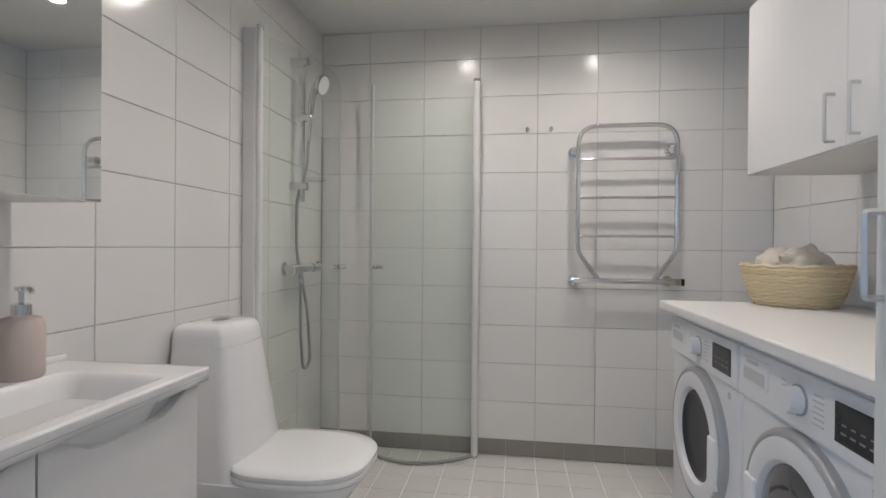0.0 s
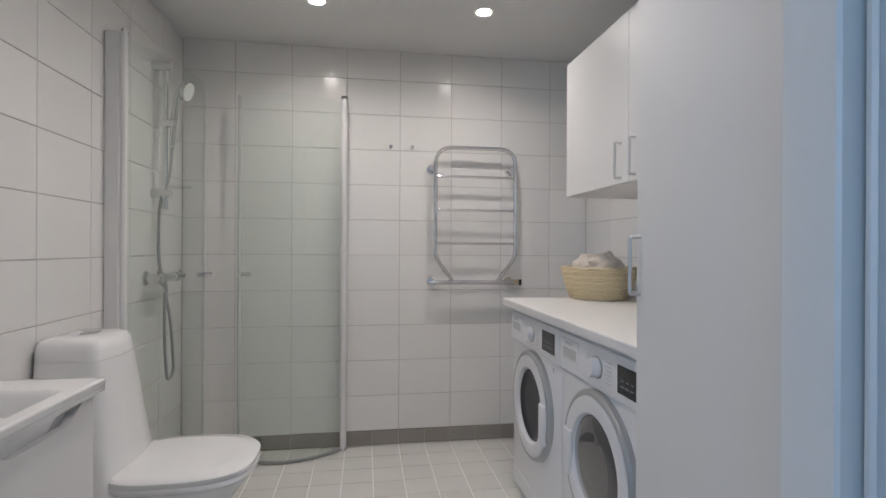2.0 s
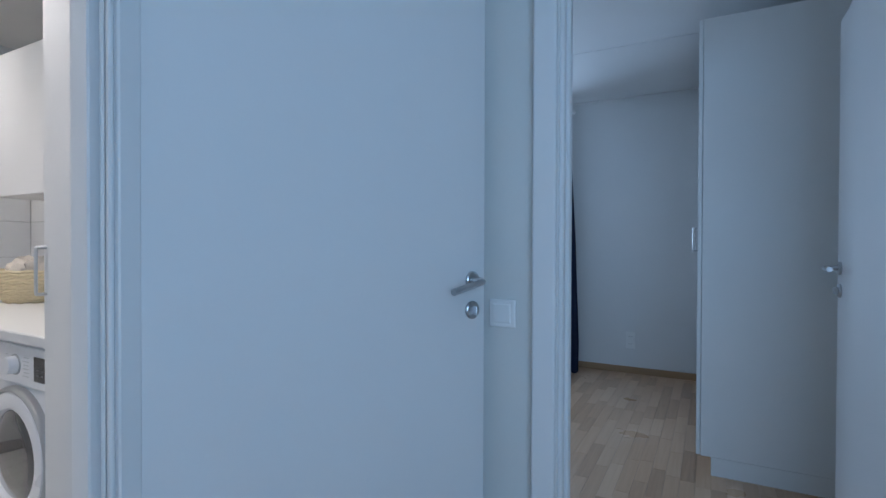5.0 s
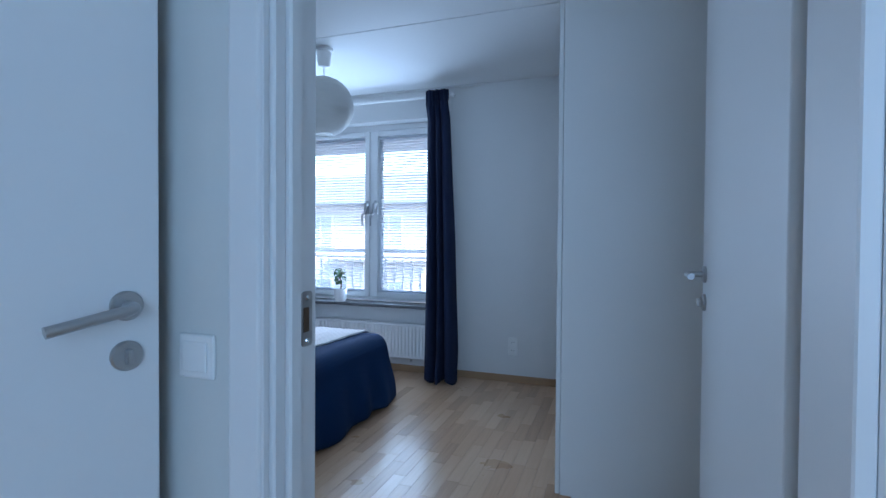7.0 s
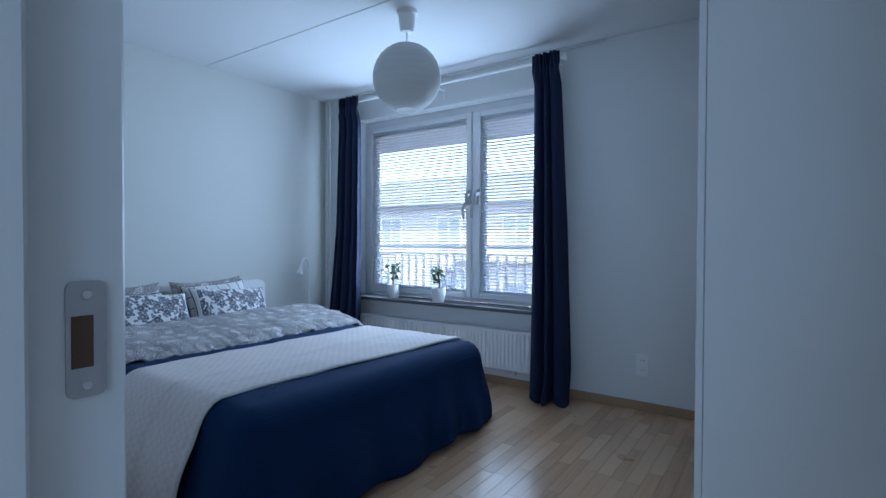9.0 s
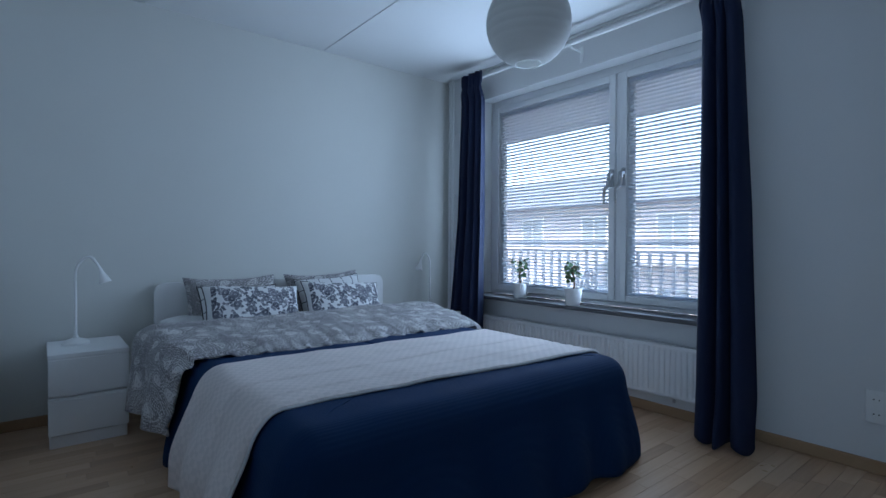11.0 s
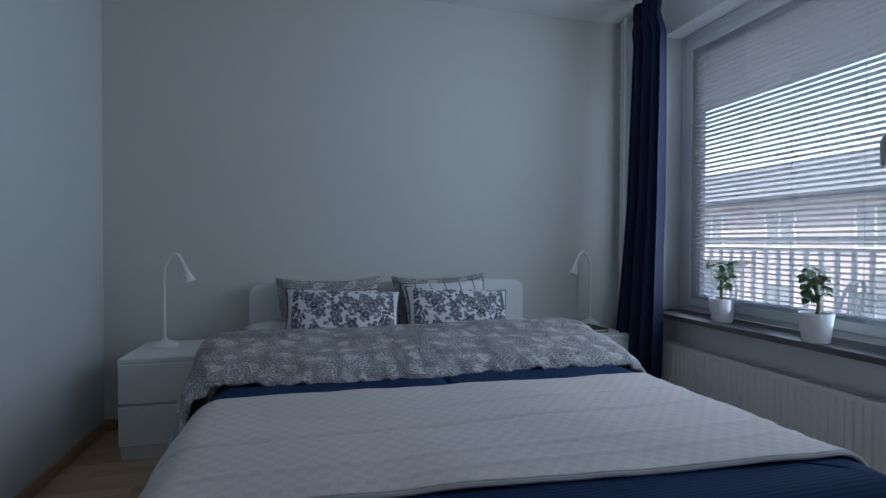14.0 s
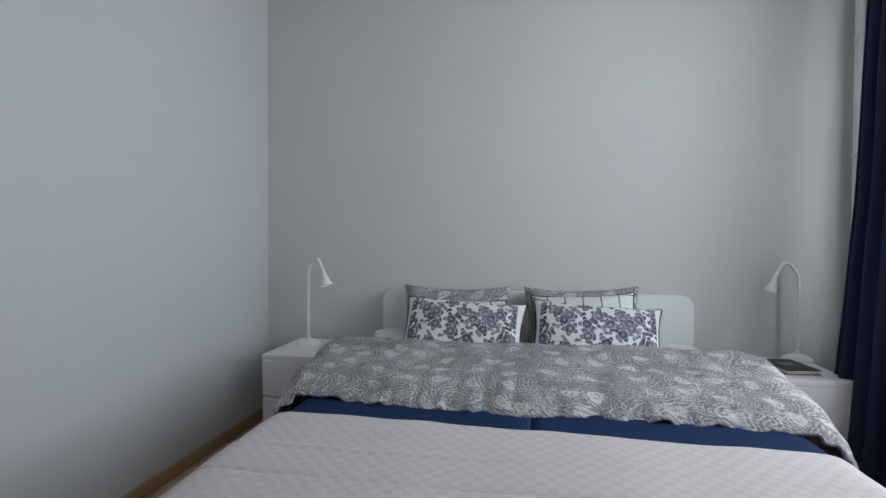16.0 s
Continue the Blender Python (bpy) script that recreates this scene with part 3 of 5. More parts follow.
skirting("baseboard_door", (BXW, 0.045, 0), (BXW + 0.014, BY1 - 0.014, 0.06))

# door linings
bm = box(B(), (0.272, -0.010, 0), (0.312, 0.042, 2.09), 0.003)
box(bm, (0.25, 0.044, 0), (0.31, 0.104, 2.09), 0.003)
box(bm, (0.262, 0.0, 0), (0.272, 0.012, 2.07), 0.003)
box(bm, (0.264, 0.026, 0), (0.271, 0.036, 2.07), 0.003)
box(bm, (-0.66, -0.004, 0), (-0.62, 0.104, 2.09), 0.003)
box(bm, (-0.62, -0.004, 2.05), (0.25, 0.104, 2.09), 0.003)
structure("trim_bath_doorframe", bm, DOOR_PAINT, "white lacquered bathroom door frame with rebate", "door frame")
bm = box(B(), (1.255, -0.523, 0), (1.338, -0.50, 2.09), 0.003)
box(bm, (1.220, -0.550, 0), (1.2545, -0.502, 2.09), 0.004)
box(bm, (1.186, -0.541, 0), (1.2195, -0.501, 2.10), 0.004)
box(bm, (1.167, -0.526, 0), (1.2075, -0.455, 2.13), 0.008, 3)
box(bm, (1.1675, -0.532, 0), (1.1855, -0.527, 2.11), 0.002)
box(bm, (1.190, -1.39, 0), (1.378, -1.365, 2.09), 0.003)
box(bm, (1.190, -1.365, 2.05), (1.378, -0.551, 2.09), 0.003)
box(bm, (1.186, -1.46, 0), (1.2075, -1.391, 2.13), 0.006)
box(bm, (1.186, -1.39, 2.091), (1.2075, -0.527, 2.13), 0.006)
trim_bed = structure("trim_bedroom_doorframe", bm, DOOR_PAINT, "white lacquered bedroom door frame with stepped architrave", "door frame")
strike = empty("strike_plate", "worn steel strike plate let into the door frame", "strike plate", (1.303, -0.524, 1.025))
pts = [(x, z) for x, z, *_ in rounded([(-0.0165, -0.054, 0), (0.0165, -0.054, 0), (0.0165, 0.054, 0), (-0.0165, 0.054, 0)], 0.009, closed=True)]
STAND = Matrix(((1, 0, 0, 0), (0, 0, 1, 0), (0, 1, 0, 0), (0, 0, 0, 1)))
part("plate", outline_plate(B(), pts, -0.0025, 0.0, STAND), STEEL, strike)
part("latch_hole", box(B(), (-0.0125, -0.0035, -0.026), (0.005, -0.0022, 0.022)), HOLE, strike, "bare wood in the latch hole")
for z in (-0.043, 0.041):
    part("screw", lathe(B(), [(0.005, 0), (0.004, 0.0015), (0, 0.0018)], seg=12, m=Matrix.Translation((0, -0.0025, z)) @ pose(0, 0, 0, 90)), CHROME, strike)


def lever(parent, at, m, flip=1, droop=0):
    """A steel lever on a round rose, with a lock rose below; its plate faces -y, the lever points to -x * flip."""
    base = m @ Matrix.Translation(at)
    face = base @ pose(0, 0, 0, 90)
    part("handle_rose", lathe(B(), [(0, 0), (0.026, 0), (0.026, 0.006), (0.023, 0.009), (0.009, 0.009), (0.009, 0.02)], seg=28, m=face), STEEL, parent, smooth=True)
    pts = [pose(0, 0, 0, 0, -droop, 0) @ p for p in rounded([(0, -0.015, 0), (0, -0.052, 0), (-0.128 * flip, -0.056, 0)], 0.018)]
    part("lever", tube(B(), [base @ p for p in pts], 0.0095, 14), STEEL, parent, "satin steel lever handle", smooth=True)
    low = base @ Matrix.Translation((0, 0, -0.087)) @ pose(0, 0, 0, 90)
    rose = part("lock_rose", lathe(B(), [(0, 0), (0.026, 0), (0.026, 0.006), (0.023, 0.009), (0, 0.009)], seg=28, m=low), STEEL, parent, smooth=True)
    part("thumb_turn", box(B(), (-0.005, -0.024, -0.013), (0.005, -0.008, 0.013), 0.002, m=base @ Matrix.Translation((0, 0, -0.087))), STEEL, rose)


# open bathroom door, swung back towards the hall wall
a = math.degrees(math.atan2(-0.310, 0.857))
door_1 = structure("door_1", box(box(B(), (0.004, 0, 0.012), (0.912, 0.013, 2.055), 0.002), (0.004, 0.0132, 0.012), (0.914, 0.040, 2.055), 0.002), DOOR_PAINT, "plain white bathroom door leaf standing wide open", "door")
door_1.matrix_world = pose(0.297, -0.003, 0, 0, 0, a)
lever(door_1, (0.858, 0.0, 1.063), Matrix(), 1, 11)
part("lock_edge_plate", box(B(), (0.9135, 0.016, 0.90), (0.9155, 0.037, 1.11)), STEEL, door_1)
for z in (0.25, 1.05, 1.82):
    part("hinge", tube(B(), [(0.008, 0.006, z), (0.008, 0.006, z + 0.09)], 0.006), STEEL, door_1, smooth=True)
# open bedroom door
door_2 = structure("door_2", box(B(), (0, -0.04, 0.012), (0.84, 0, 2.045), 0.002), DOOR_PAINT, "plain white bedroom door leaf standing open", "door")
door_2.matrix_world = pose(1.402, -1.352, 0)
lever(door_2, (-0.79, 0.0, 1.08), pose(0, 0, 0, 0, 0, 180), -1)
part("lock_edge_plate", box(B(), (0.8395, -0.031, 0.90), (0.8415, -0.009, 1.11)), STEEL, door_2)

# window: frame, two sashes with blinds between the panes
FX = 4.70
bm = box(B(), (FX - 0.01, WY0, 0.605), (FX + 0.085, WY0 + 0.05, WZ1), 0.004)
box(bm, (FX - 0.01, WY1 - 0.05, 0.605), (FX + 0.085, WY1, WZ1), 0.004)
box(bm, (FX - 0.01, WY0 + 0.05, WZ1 - 0.055), (FX + 0.085, WY1 - 0.05, WZ1), 0.004)
box(bm, (FX - 0.01, WY0 + 0.05, 0.605), (FX + 0.085, WY1 - 0.05, 0.632), 0.004)
box(bm, (FX - 0.006, 1.095, 0.632), (FX + 0.085, 1.129, WZ1 - 0.055), 0.004)
window_1 = structure("window_1", bm, FRAME_PAINT, "white two-sash window with venetian blinds between the panes", "window")
slat_cache = {}


def slat_mesh(w):
    """A shallow curved strip, tipped a little."""
    if w not in slat_cache:
        bm = B()
        rows = []
        for k in range(5):
            s = -1 + k / 2
            x, z = 0.0130 * s, -0.0034 * s * s + 0.0012
            ca, sa = math.cos(radians(24)), -math.sin(radians(24))
            rows.append([bm.verts.new((x * ca - z * sa, y, x * sa + z * ca)) for y in (-w / 2, w / 2)])
        for p, q in zip(rows, rows[1:]):
            bm.faces.new((p[0], p[1], q[1], q[0]))
        slat_cache[w] = mesh_from(bm, "slat", SLAT, True)
    return slat_cache[w]


def sash_frame(x0, x1, y0, y1, z0, z1, w):
    bm = B()
    for lo, hi in (((y0, z0), (y0 + w, z1)), ((y1 - w, z0), (y1, z1)), ((y0 + w, z0), (y1 - w, z0 + w)), ((y0 + w, z1 - w), (y1 - w, z1))):
        box(bm, (x0, lo[0], lo[1]), (x1, hi[0], hi[1]), 0.004)
    return bm


def sash(y0, y1, handle_y, cords):
    """A coupled sash: the inner frame, the blind, and a broader outer frame behind it."""
    z0, z1, w = 0.635, WZ1 - 0.058, 0.048
    s = part("sash", sash_frame(FX - 0.022, FX - 0.004, y0, y1, z0, z1, w), FRAME_PAINT, window_1)
    part("outer_frame", sash_frame(FX + 0.030, FX + 0.072, y0, y1, z0, z1, w + 0.020), FRAME_PAINT, s)
    for x, inset in ((FX - 0.014, w), (FX + 0.052, w + 0.020)):
        pane = part("pane", box(B(), (x, y0 + inset, z0 + inset), (x + 0.004, y1 - inset, z1 - inset)), GLASS, s)
        pane.visible_shadow = False
    part("blind_headrail", box(B(), (FX - 0.004, y0 + w + 0.004, z1 - w - 0.028), (FX + 0.026, y1 - w - 0.004, z1 - w - 0.002), 0.002), SLAT, s)
    z = z0 + w + 0.02
    while z < z1 - w - 0.035:
        shared("slat", slat_mesh(round(y1 - y0 - 2 * w - 0.012, 4)), s, (FX + 0.011, (y0 + y1) / 2, z))
        z += 0.0255
    part("bottom_rail", box(B(), (FX, y0 + w + 0.005, z0 + w + 0.004), (FX + 0.022, y1 - w - 0.005, z0 + w + 0.014), 0.002), SLAT, s)
    for k in cords:
        y = y0 + (y1 - y0) * k
        part("cord", tube(B(), [(FX - 0.002, y, z0 + w), (FX - 0.002, y, z1 - w)], 0.0012, 5), SLAT, s)
    h = part("handle_plate", box(B(), (FX - 0.036, handle_y - 0.017, 1.415), (FX - 0.021, handle_y + 0.017, 1.545), 0.010, 3), STEEL, s, "curved grey metal window handle", smooth=True)
    part("pivot", lathe(B(), [(0, 0.036), (0.015, 0.034), (0.019, 0.02), (0.019, 0)], seg=20, m=Matrix.Translation((FX - 0.034, handle_y, 1.505)) @ pose(0, 0, 0, 0, -90)), STEEL, h, smooth=True)
    d = 1 if handle_y > 1.11 else -1
    arc = rounded([(FX - 0.062, handle_y, 1.512), (FX - 0.068, handle_y + 0.000, 1.43), (FX - 0.07, handle_y + 0.030, 1.408), (FX - 0.07, handle_y + 0.036, 1.375), (FX - 0.07, handle_y + 0.034, 1.305)], 0.045, 8)
    part("grip", tube(B(), arc, [0.0155 - 0.0065 * k / (len(arc) - 1) for k in range(len(arc))], 12), STEEL, h, smooth=True)


sash(1.131, WY1 - 0.052, 1.149, (0.14, 0.42, 0.86))
sash(WY0 + 0.052, 1.093, 1.062, (0.14, 0.86))
structure("window_sill", box(B(), (4.452, WY0 - 0.03, 0.577), (FX - 0.012, WY1 + 0.03, 0.605), 0.004, 2), STONE_SILL, "dark grey stone window sill", "window sill")

# ---- outside ----
structure("ground", box(B(), (-400, -400, -6.4), (600, 400, -6.2)), ASPHALT, "grey asphalt yard far below the balcony", "ground")
bm = box(B(), (BX1 + 0.3, -3.0, -0.25), (6.35, 5.5, -0.08))
structure("balcony_floor", bm, CONCRETE, "concrete balcony floor outside the window", "balcony")
structure("balcony_ceiling", box(B(), (BX1 + 0.3, -3.0, 2.32), (6.3, 5.5, 2.5)), SOFFIT, "white underside of the balcony above", "balcony")
rail = empty("balcony_railing", "grey steel balcony railing with upright bars", "railing", (6.25, 0, -0.08))
part("handrail", box(B(), (-0.03, -3.0, 1.10), (0.03, 5.5, 1.14), 0.004), RAILING, rail)
part("upper_rail", box(B(), (-0.015, -3.0, 1.02), (0.015, 5.5, 1.045)), RAILING, rail)
part("lower_rail", box(B(), (-0.015, -3.0, 0.10), (0.015, 5.5, 0.125)), RAILING, rail)
bar = mesh_from(box(B(), (-0.008, -0.016, 0.125), (0.008, 0.016, 1.02)), "bar", RAILING)
for k in range(70):
    shared("bar", bar, rail, (0, -2.95 + 0.12 * k, 0))


def garden_chair(x, y, turn):
    c = empty("balcony_chair", "white metal garden chair on the balcony", "chair")
    part("seat", lathe(B(), [(0, 0.42), (0.19, 0.42), (0.2, 0.43), (0.19, 0.44), (0, 0.44)]), RAILING, c)
    part("backrest", tube(B(), rounded([(-0.18, 0.12, 0.43), (-0.2, 0.2, 0.86), (0.2, 0.2, 0.86), (0.18, 0.12, 0.43)], 0.18, 8), 0.011), RAILING, c)
    for sx in (-0.1, 0, 0.1):
        part("spindle", tube(B(), [(sx, 0.17, 0.44), (sx * 1.1, 0.2, 0.85)], 0.006), RAILING, c)
    for sx, sy in ((-1, -1), (1, -1), (-1, 1), (1, 1)):
        part("leg", tube(B(), [(0.13 * sx, 0.13 * sy, 0.43), (0.2 * sx, 0.2 * sy, 0)], 0.01), RAILING, c)
    c.matrix_world = pose(x, y, -0.08, 0, 0, turn)


garden_chair(5.55, 3.1, -60)
garden_chair(5.6, 2.2, 200)

OX = 21.0
house = empty("apartment_building", "pale rendered apartment house across the yard with grey roof", "building", (OX, 0, -6.2))
part("wall", box(B(), (0, -45, 0), (9, 60, 9.0)), FACADE, house)
part("roof", box(B(), (-0.9, -45.6, 9.0), (9.5, 60.6, 10.2)), ROOFING, house, "deep grey roof edge")
pane_far = mesh_from(box(B(), (-0.02, -0.62, 0.06), (0.0, 0.62, 1.44)), "far_pane", FAR_GLASS)
bm = B()
for lo, hi in (((-0.7, 0), (-0.62, 1.5)), ((0.62, 0), (0.7, 1.5)), ((-0.62, 0), (0.62, 0.06)), ((-0.62, 1.44), (0.62, 1.5)), ((-0.03, 0.06), (0.03, 1.44))):
    box(bm, (-0.06, lo[0], lo[1]), (0.02, hi[0], hi[1]))
far_frame = mesh_from(bm, "far_frame", FRAME_PAINT)
slab = mesh_from(box(B(), (-1.3, -2.6, -0.16), (0, 2.6, 0), 0.0), "far_balcony", CONCRETE)
for storey in range(3):
    for k in range(26):
        y = -38 + 3.6 * k
        w = shared("window", far_frame, house, (-0.0, y, 1.0 + 3.0 * storey))
        shared("pane", pane_far, w, (0, 0, 0))
    for k in range(9):
        shared("balcony", slab, house, (0, -34 + 10.8 * k, 0.6 + 3.0 * storey))

# ---- bathroom: built-in things ----
def downlight(x, y):
    d = empty("ceiling_downlight", "small round recessed ceiling downlight, lit", "ceiling light", (x, y, H_BATH), "downlights")
    part("ring", lathe(B(), [(0.047, 0), (0.046, -0.004), (0.04, -0.006), (0.033, -0.003), (0.032, 0.0)], seg=32), PLASTIC, d, smooth=True)
    part("lens", lathe(B(), [(0.0315, -0.0015), (0, -0.0015)], seg=32), GLOW, d)


for lx, ly in DOWNLIGHTS:
    downlight(lx, ly)


def bar_handle(parent, x, y, z, length):
    """A square bow handle that stands out towards -x, upright."""
    part("handle", tube(B(), rounded([(x, y, z), (x - 0.026, y, z), (x - 0.026, y, z + length), (x, y, z + length)], 0.004, 3), 0.005, 4), ALU, parent, "satin metal bow handle")


def cabinet_unit(name, label, lo, hi, doors, handles):
    c = empty(name, label, "cabinet", (0, 0, 0))
    x0, x1 = lo[0], hi[0]
    part("body", box(B(), (x0 + 0.02, lo[1], lo[2]), (x1, hi[1], hi[2]), 0.002), CABINET, c)
    for (d0, d1), (hy, hz, hl) in zip(doors, handles):
        d = part("door", box(B(), (x0, d0 + 0.0015, lo[2] + 0.002), (x0 + 0.018, d1 - 0.0015, hi[2] - 0.002), 0.0015), CABINET, c)
        bar_handle(d, x0, hy, hz, hl)
    return c


cabinet_unit("wall_cabinet", "white two-door wall cabinet hung above the worktop", (0.80, 0.805, 1.37), (XE - 0.002, 1.935, 2.0),
             ((0.805, 1.37), (1.37, 1.935)), ((1.318, 1.392, 0.13), (1.42, 1.392, 0.13)))
tall = cabinet_unit("tall_cabinet", "tall plain white bathroom cupboard beside the door", (0.505, 0.125, 0.08), (XE - 0.002, 0.80, 2.05),
                    ((0.125, 0.80),), ((0.783, 1.02, 0.135),))
part("plinth", box(B(), (0.55, 0.125, 0.0), (XE - 0.002, 0.80, 0.079)), CABINET, tall)

wt = thing("worktop", box(B(), (0.514, 0.803, 0.857), (XE - 0.002, 2.01, 0.889), 0.005, 2), LAMINATE, "white laminate worktop over the two machines", "worktop")
part("edge_band", box(B(), (0.512, 0.804, 0.858), (0.5145, 2.009, 0.886), 0.001), CABINET, wt, "white edge band")
part("wall_seal", box(B(), (XE - 0.008, 0.804, 0.889), (XE - 0.001, 2.009, 0.894), 0.002), PLASTIC, wt, "thin silicone joint")


def disc(bm, y, z, profile, x):
    """Turns a profile round an axis towards -x, through (y, z)."""
    return lathe(bm, profile, seg=48, m=Matrix.Translation((x, y, z)) @ pose(0, 0, 0, 0, -90, 0))


def machine(name, label, y0, y1, dark_glass):
    """A front loader facing -x."""
    x, yc = 0.565, (y0 + y1) / 2
    w = empty(name, label, "appliance", (0, 0, 0))
    part("body", box(B(), (x, y0, 0.02), (XE - 0.03, y1, 0.845), 0.012, 3), ENAMEL, w, smooth=True)
    part("control_panel", box(B(), (x - 0.012, y0 + 0.004, 0.70), (x + 0.004, y1 - 0.004, 0.832), 0.006, 2), ENAMEL, w)
    part("kick_panel", box(B(), (x - 0.003, y0 + 0.01, 0.025), (x + 0.01, y1 - 0.01, 0.10), 0.003), ENAMEL, w)
    dz, r = 0.468, 0.226
    door = part("door", disc(B(), yc, dz, [(r, -0.004), (r, 0.014), (r - 0.004, 0.022), (r - 0.012, 0.026), (r - 0.018, 0.024), (r - 0.020, 0.014)], x), GREY_RING, w, "round silver-rimmed door", smooth=True)
    part("inner_ring", disc(B(), yc, dz, [(r - 0.017, 0.016), (r - 0.021, 0.026), (r - 0.045, 0.032), (r - 0.070, 0.026), (r - 0.078, 0.014), (r - 0.084, -0.010)], x), ENAMEL, door, smooth=True)
    part("porthole", disc(B(), yc, dz, [(r - 0.079, 0.012), (r - 0.087, 0.016), (r - 0.095, 0.009), (r - 0.13, 0.004), (0, 0.003)] if dark_glass else [(r - 0.078, 0.014), (r - 0.086, 0.020), (r - 0.13, 0.024), (0, 0.025)], x), DRUM if dark_glass else PORTHOLE, door, "dark glass bowl", smooth=True)
    hy = yc - (r - 0.05) if dark_glass else yc + (r - 0.05)
    part("grip", box(B(), (x - 0.036, hy - 0.026, dz - 0.10), (x - 0.018, hy + 0.030, dz + 0.055), 0.008, 3), ENAMEL, door, smooth=True)
    px = x - 0.0125
    part("drawer", box(B(), (px - 0.003, y1 - 0.17, 0.745), (px + 0.004, y1 - 0.03, 0.815), 0.003), ENAMEL, w)
    part("drawer_grip", box(B(), (px - 0.0045, y1 - 0.155, 0.752), (px - 0.001, y1 - 0.045, 0.785), 0.002), PALE_PRINT, w)
    k = part("dial", disc(B(), y1 - 0.30, 0.768, [(0.030, 0), (0.028, 0.026), (0.025, 0.030), (0, 0.030)], px + 0.002), ENAMEL, w, "round white programme dial", smooth=True)
    part("dial_ring", disc(B(), y1 - 0.30, 0.768, [(0.034, 0), (0.034, 0.004), (0.030, 0.004)], px + 0.001), GREY_RING, k)
    d = part("display", box(B(), (px - 0.0025, y0 + 0.04, 0.728), (px + 0.002, y0 + 0.168, 0.806), 0.001), DARK, w)
    for i in range(4):
        part("print_bar", box(B(), (px - 0.0032, y0 + 0.055 + 0.026 * i, 0.748), (px - 0.0024, y0 + 0.07 + 0.026 * i, 0.752)), DIM_PRINT, d)
        part("print_bar", box(B(), (px - 0.0032, y0 + 0.055 + 0.026 * i, 0.765), (px - 0.0024, y0 + 0.067 + 0.026 * i, 0.768)), DIM_PRINT, d)
    for i in range(6):
        part("print_bar", box(B(), (px - 0.0008, y0 + 0.205, 0.735 + 0.012 * i), (px + 0.001, y0 + 0.245 - 0.006 * (i % 2), 0.7375 + 0.012 * i)), PALE_PRINT, w)
        part("print_bar", box(B(), (px - 0.0008, y1 - 0.245, 0.735 + 0.012 * i), (px + 0.001, y1 - 0.23, 0.7375 + 0.012 * i)), PALE_PRINT, w)
    part("name_bar", box(B(), (px - 0.0036, y1 - 0.12, 0.797), (px - 0.0028, y1 - 0.06, 0.806)), PALE_PRINT, w)
    part("badge", box(B(), (x - 0.0015, y0 + 0.07, 0.655), (x + 0.001, y0 + 0.085, 0.675)), PALE_PRINT, w)
    for fy in (y0 + 0.05, y1 - 0.05):
        for fx in (x + 0.05, XE - 0.09):
            part("foot", lathe(B(), [(0.02, 0), (0.02, 0.022)], (fx, fy, 0), 12), BLACK, w)


machine("washing_machine", "white front-loading washing machine with dark porthole under the worktop", 1.405, 2.0, True)
machine("tumble_dryer", "white front-loading tumble dryer with glass porthole under the worktop", 0.806, 1.40, False)

# woven basket with towels on the worktop
bx, by, bz = 0.965, 1.93, 0.8895
basket = empty("straw_basket", "pale woven straw basket on the worktop", "basket", (bx, by, bz))
for k in range(12):
    z = 0.008 + 0.0125 * k
    r = 0.125 + 0.045 * (k / 11) ** 0.7
    pts = [((r + 0.0025 * math.sin(26 * a + k * math.pi)) * math.cos(a) * 1.0, (r + 0.0025 * math.sin(26 * a + k * math.pi)) * math.sin(a), z + 0.002 * math.sin(13 * a + k)) for a in [2 * math.pi * i / 104 for i in range(105)]]
    part("braid", tube(B(), pts, 0.0078, 6, False), STRAW, basket, smooth=True)
part("liner", lathe(B(), [(0, 0.004), (0.118, 0.006), (0.165, 0.148), (0.160, 0.148), (0.112, 0.012), (0, 0.010)]), STRAW, basket)


def blob(bm, at, size, amp, seed, turn=0):
    m = Matrix.Translation(at) @ pose(0, 0, 0, 0, 0, turn)
    def f(u, v):
        a, b = 2 * math.pi * u, math.pi * (v - 0.5)
        n = Vector((math.cos(a) * math.cos(b), math.sin(a) * math.cos(b), math.sin(b)))
        r = 1 + amp * noise.noise(n * 2.2 + Vector((seed, 0, 0)))
        return m @ Vector([size[i] * n[i] * r for i in range(3)])
    return grid(bm, 28, 16, f, True)


for at, size, seed, turn in (((bx - 0.02, by + 0.075, bz + 0.148), (0.075, 0.06, 0.062), 3, 20), ((bx + 0.0, by - 0.06, bz + 0.150), (0.08, 0.06, 0.068), 8, -30), ((bx - 0.065, by + 0.02, bz + 0.145), (0.05, 0.07, 0.05), 12, 10)):
    bm = blob(B(), (0, 0, 0), size, 0.35, seed, turn)
    t = thing("rolled_towel", bm, TOWEL, "crumpled beige towel in the straw basket", "towel", "towels in the basket", smooth=True)
    t.location = at

# towel rail on the back wall
ty = 2.478
tr = empty("towel_rail", "chrome electric towel rail on the tiled wall", "towel rail", (0, 0, 0))
loop = rounded([(0.352, ty, 0.938), (0.248, ty, 1.075), (0.248, ty, 1.35)], 0.045, 6)
loop += rounded([(0.248, ty, 1.36), (0.248, ty, 1.70), (0.716, ty, 1.70), (0.716, ty, 1.36)], 0.10, 8)
loop += rounded([(0.716, ty, 1.35), (0.716, ty, 1.075), (0.612, ty, 0.938)], 0.045, 6)
part("frame", tube(B(), loop, 0.0115, 16), CHROME, tr, smooth=True)
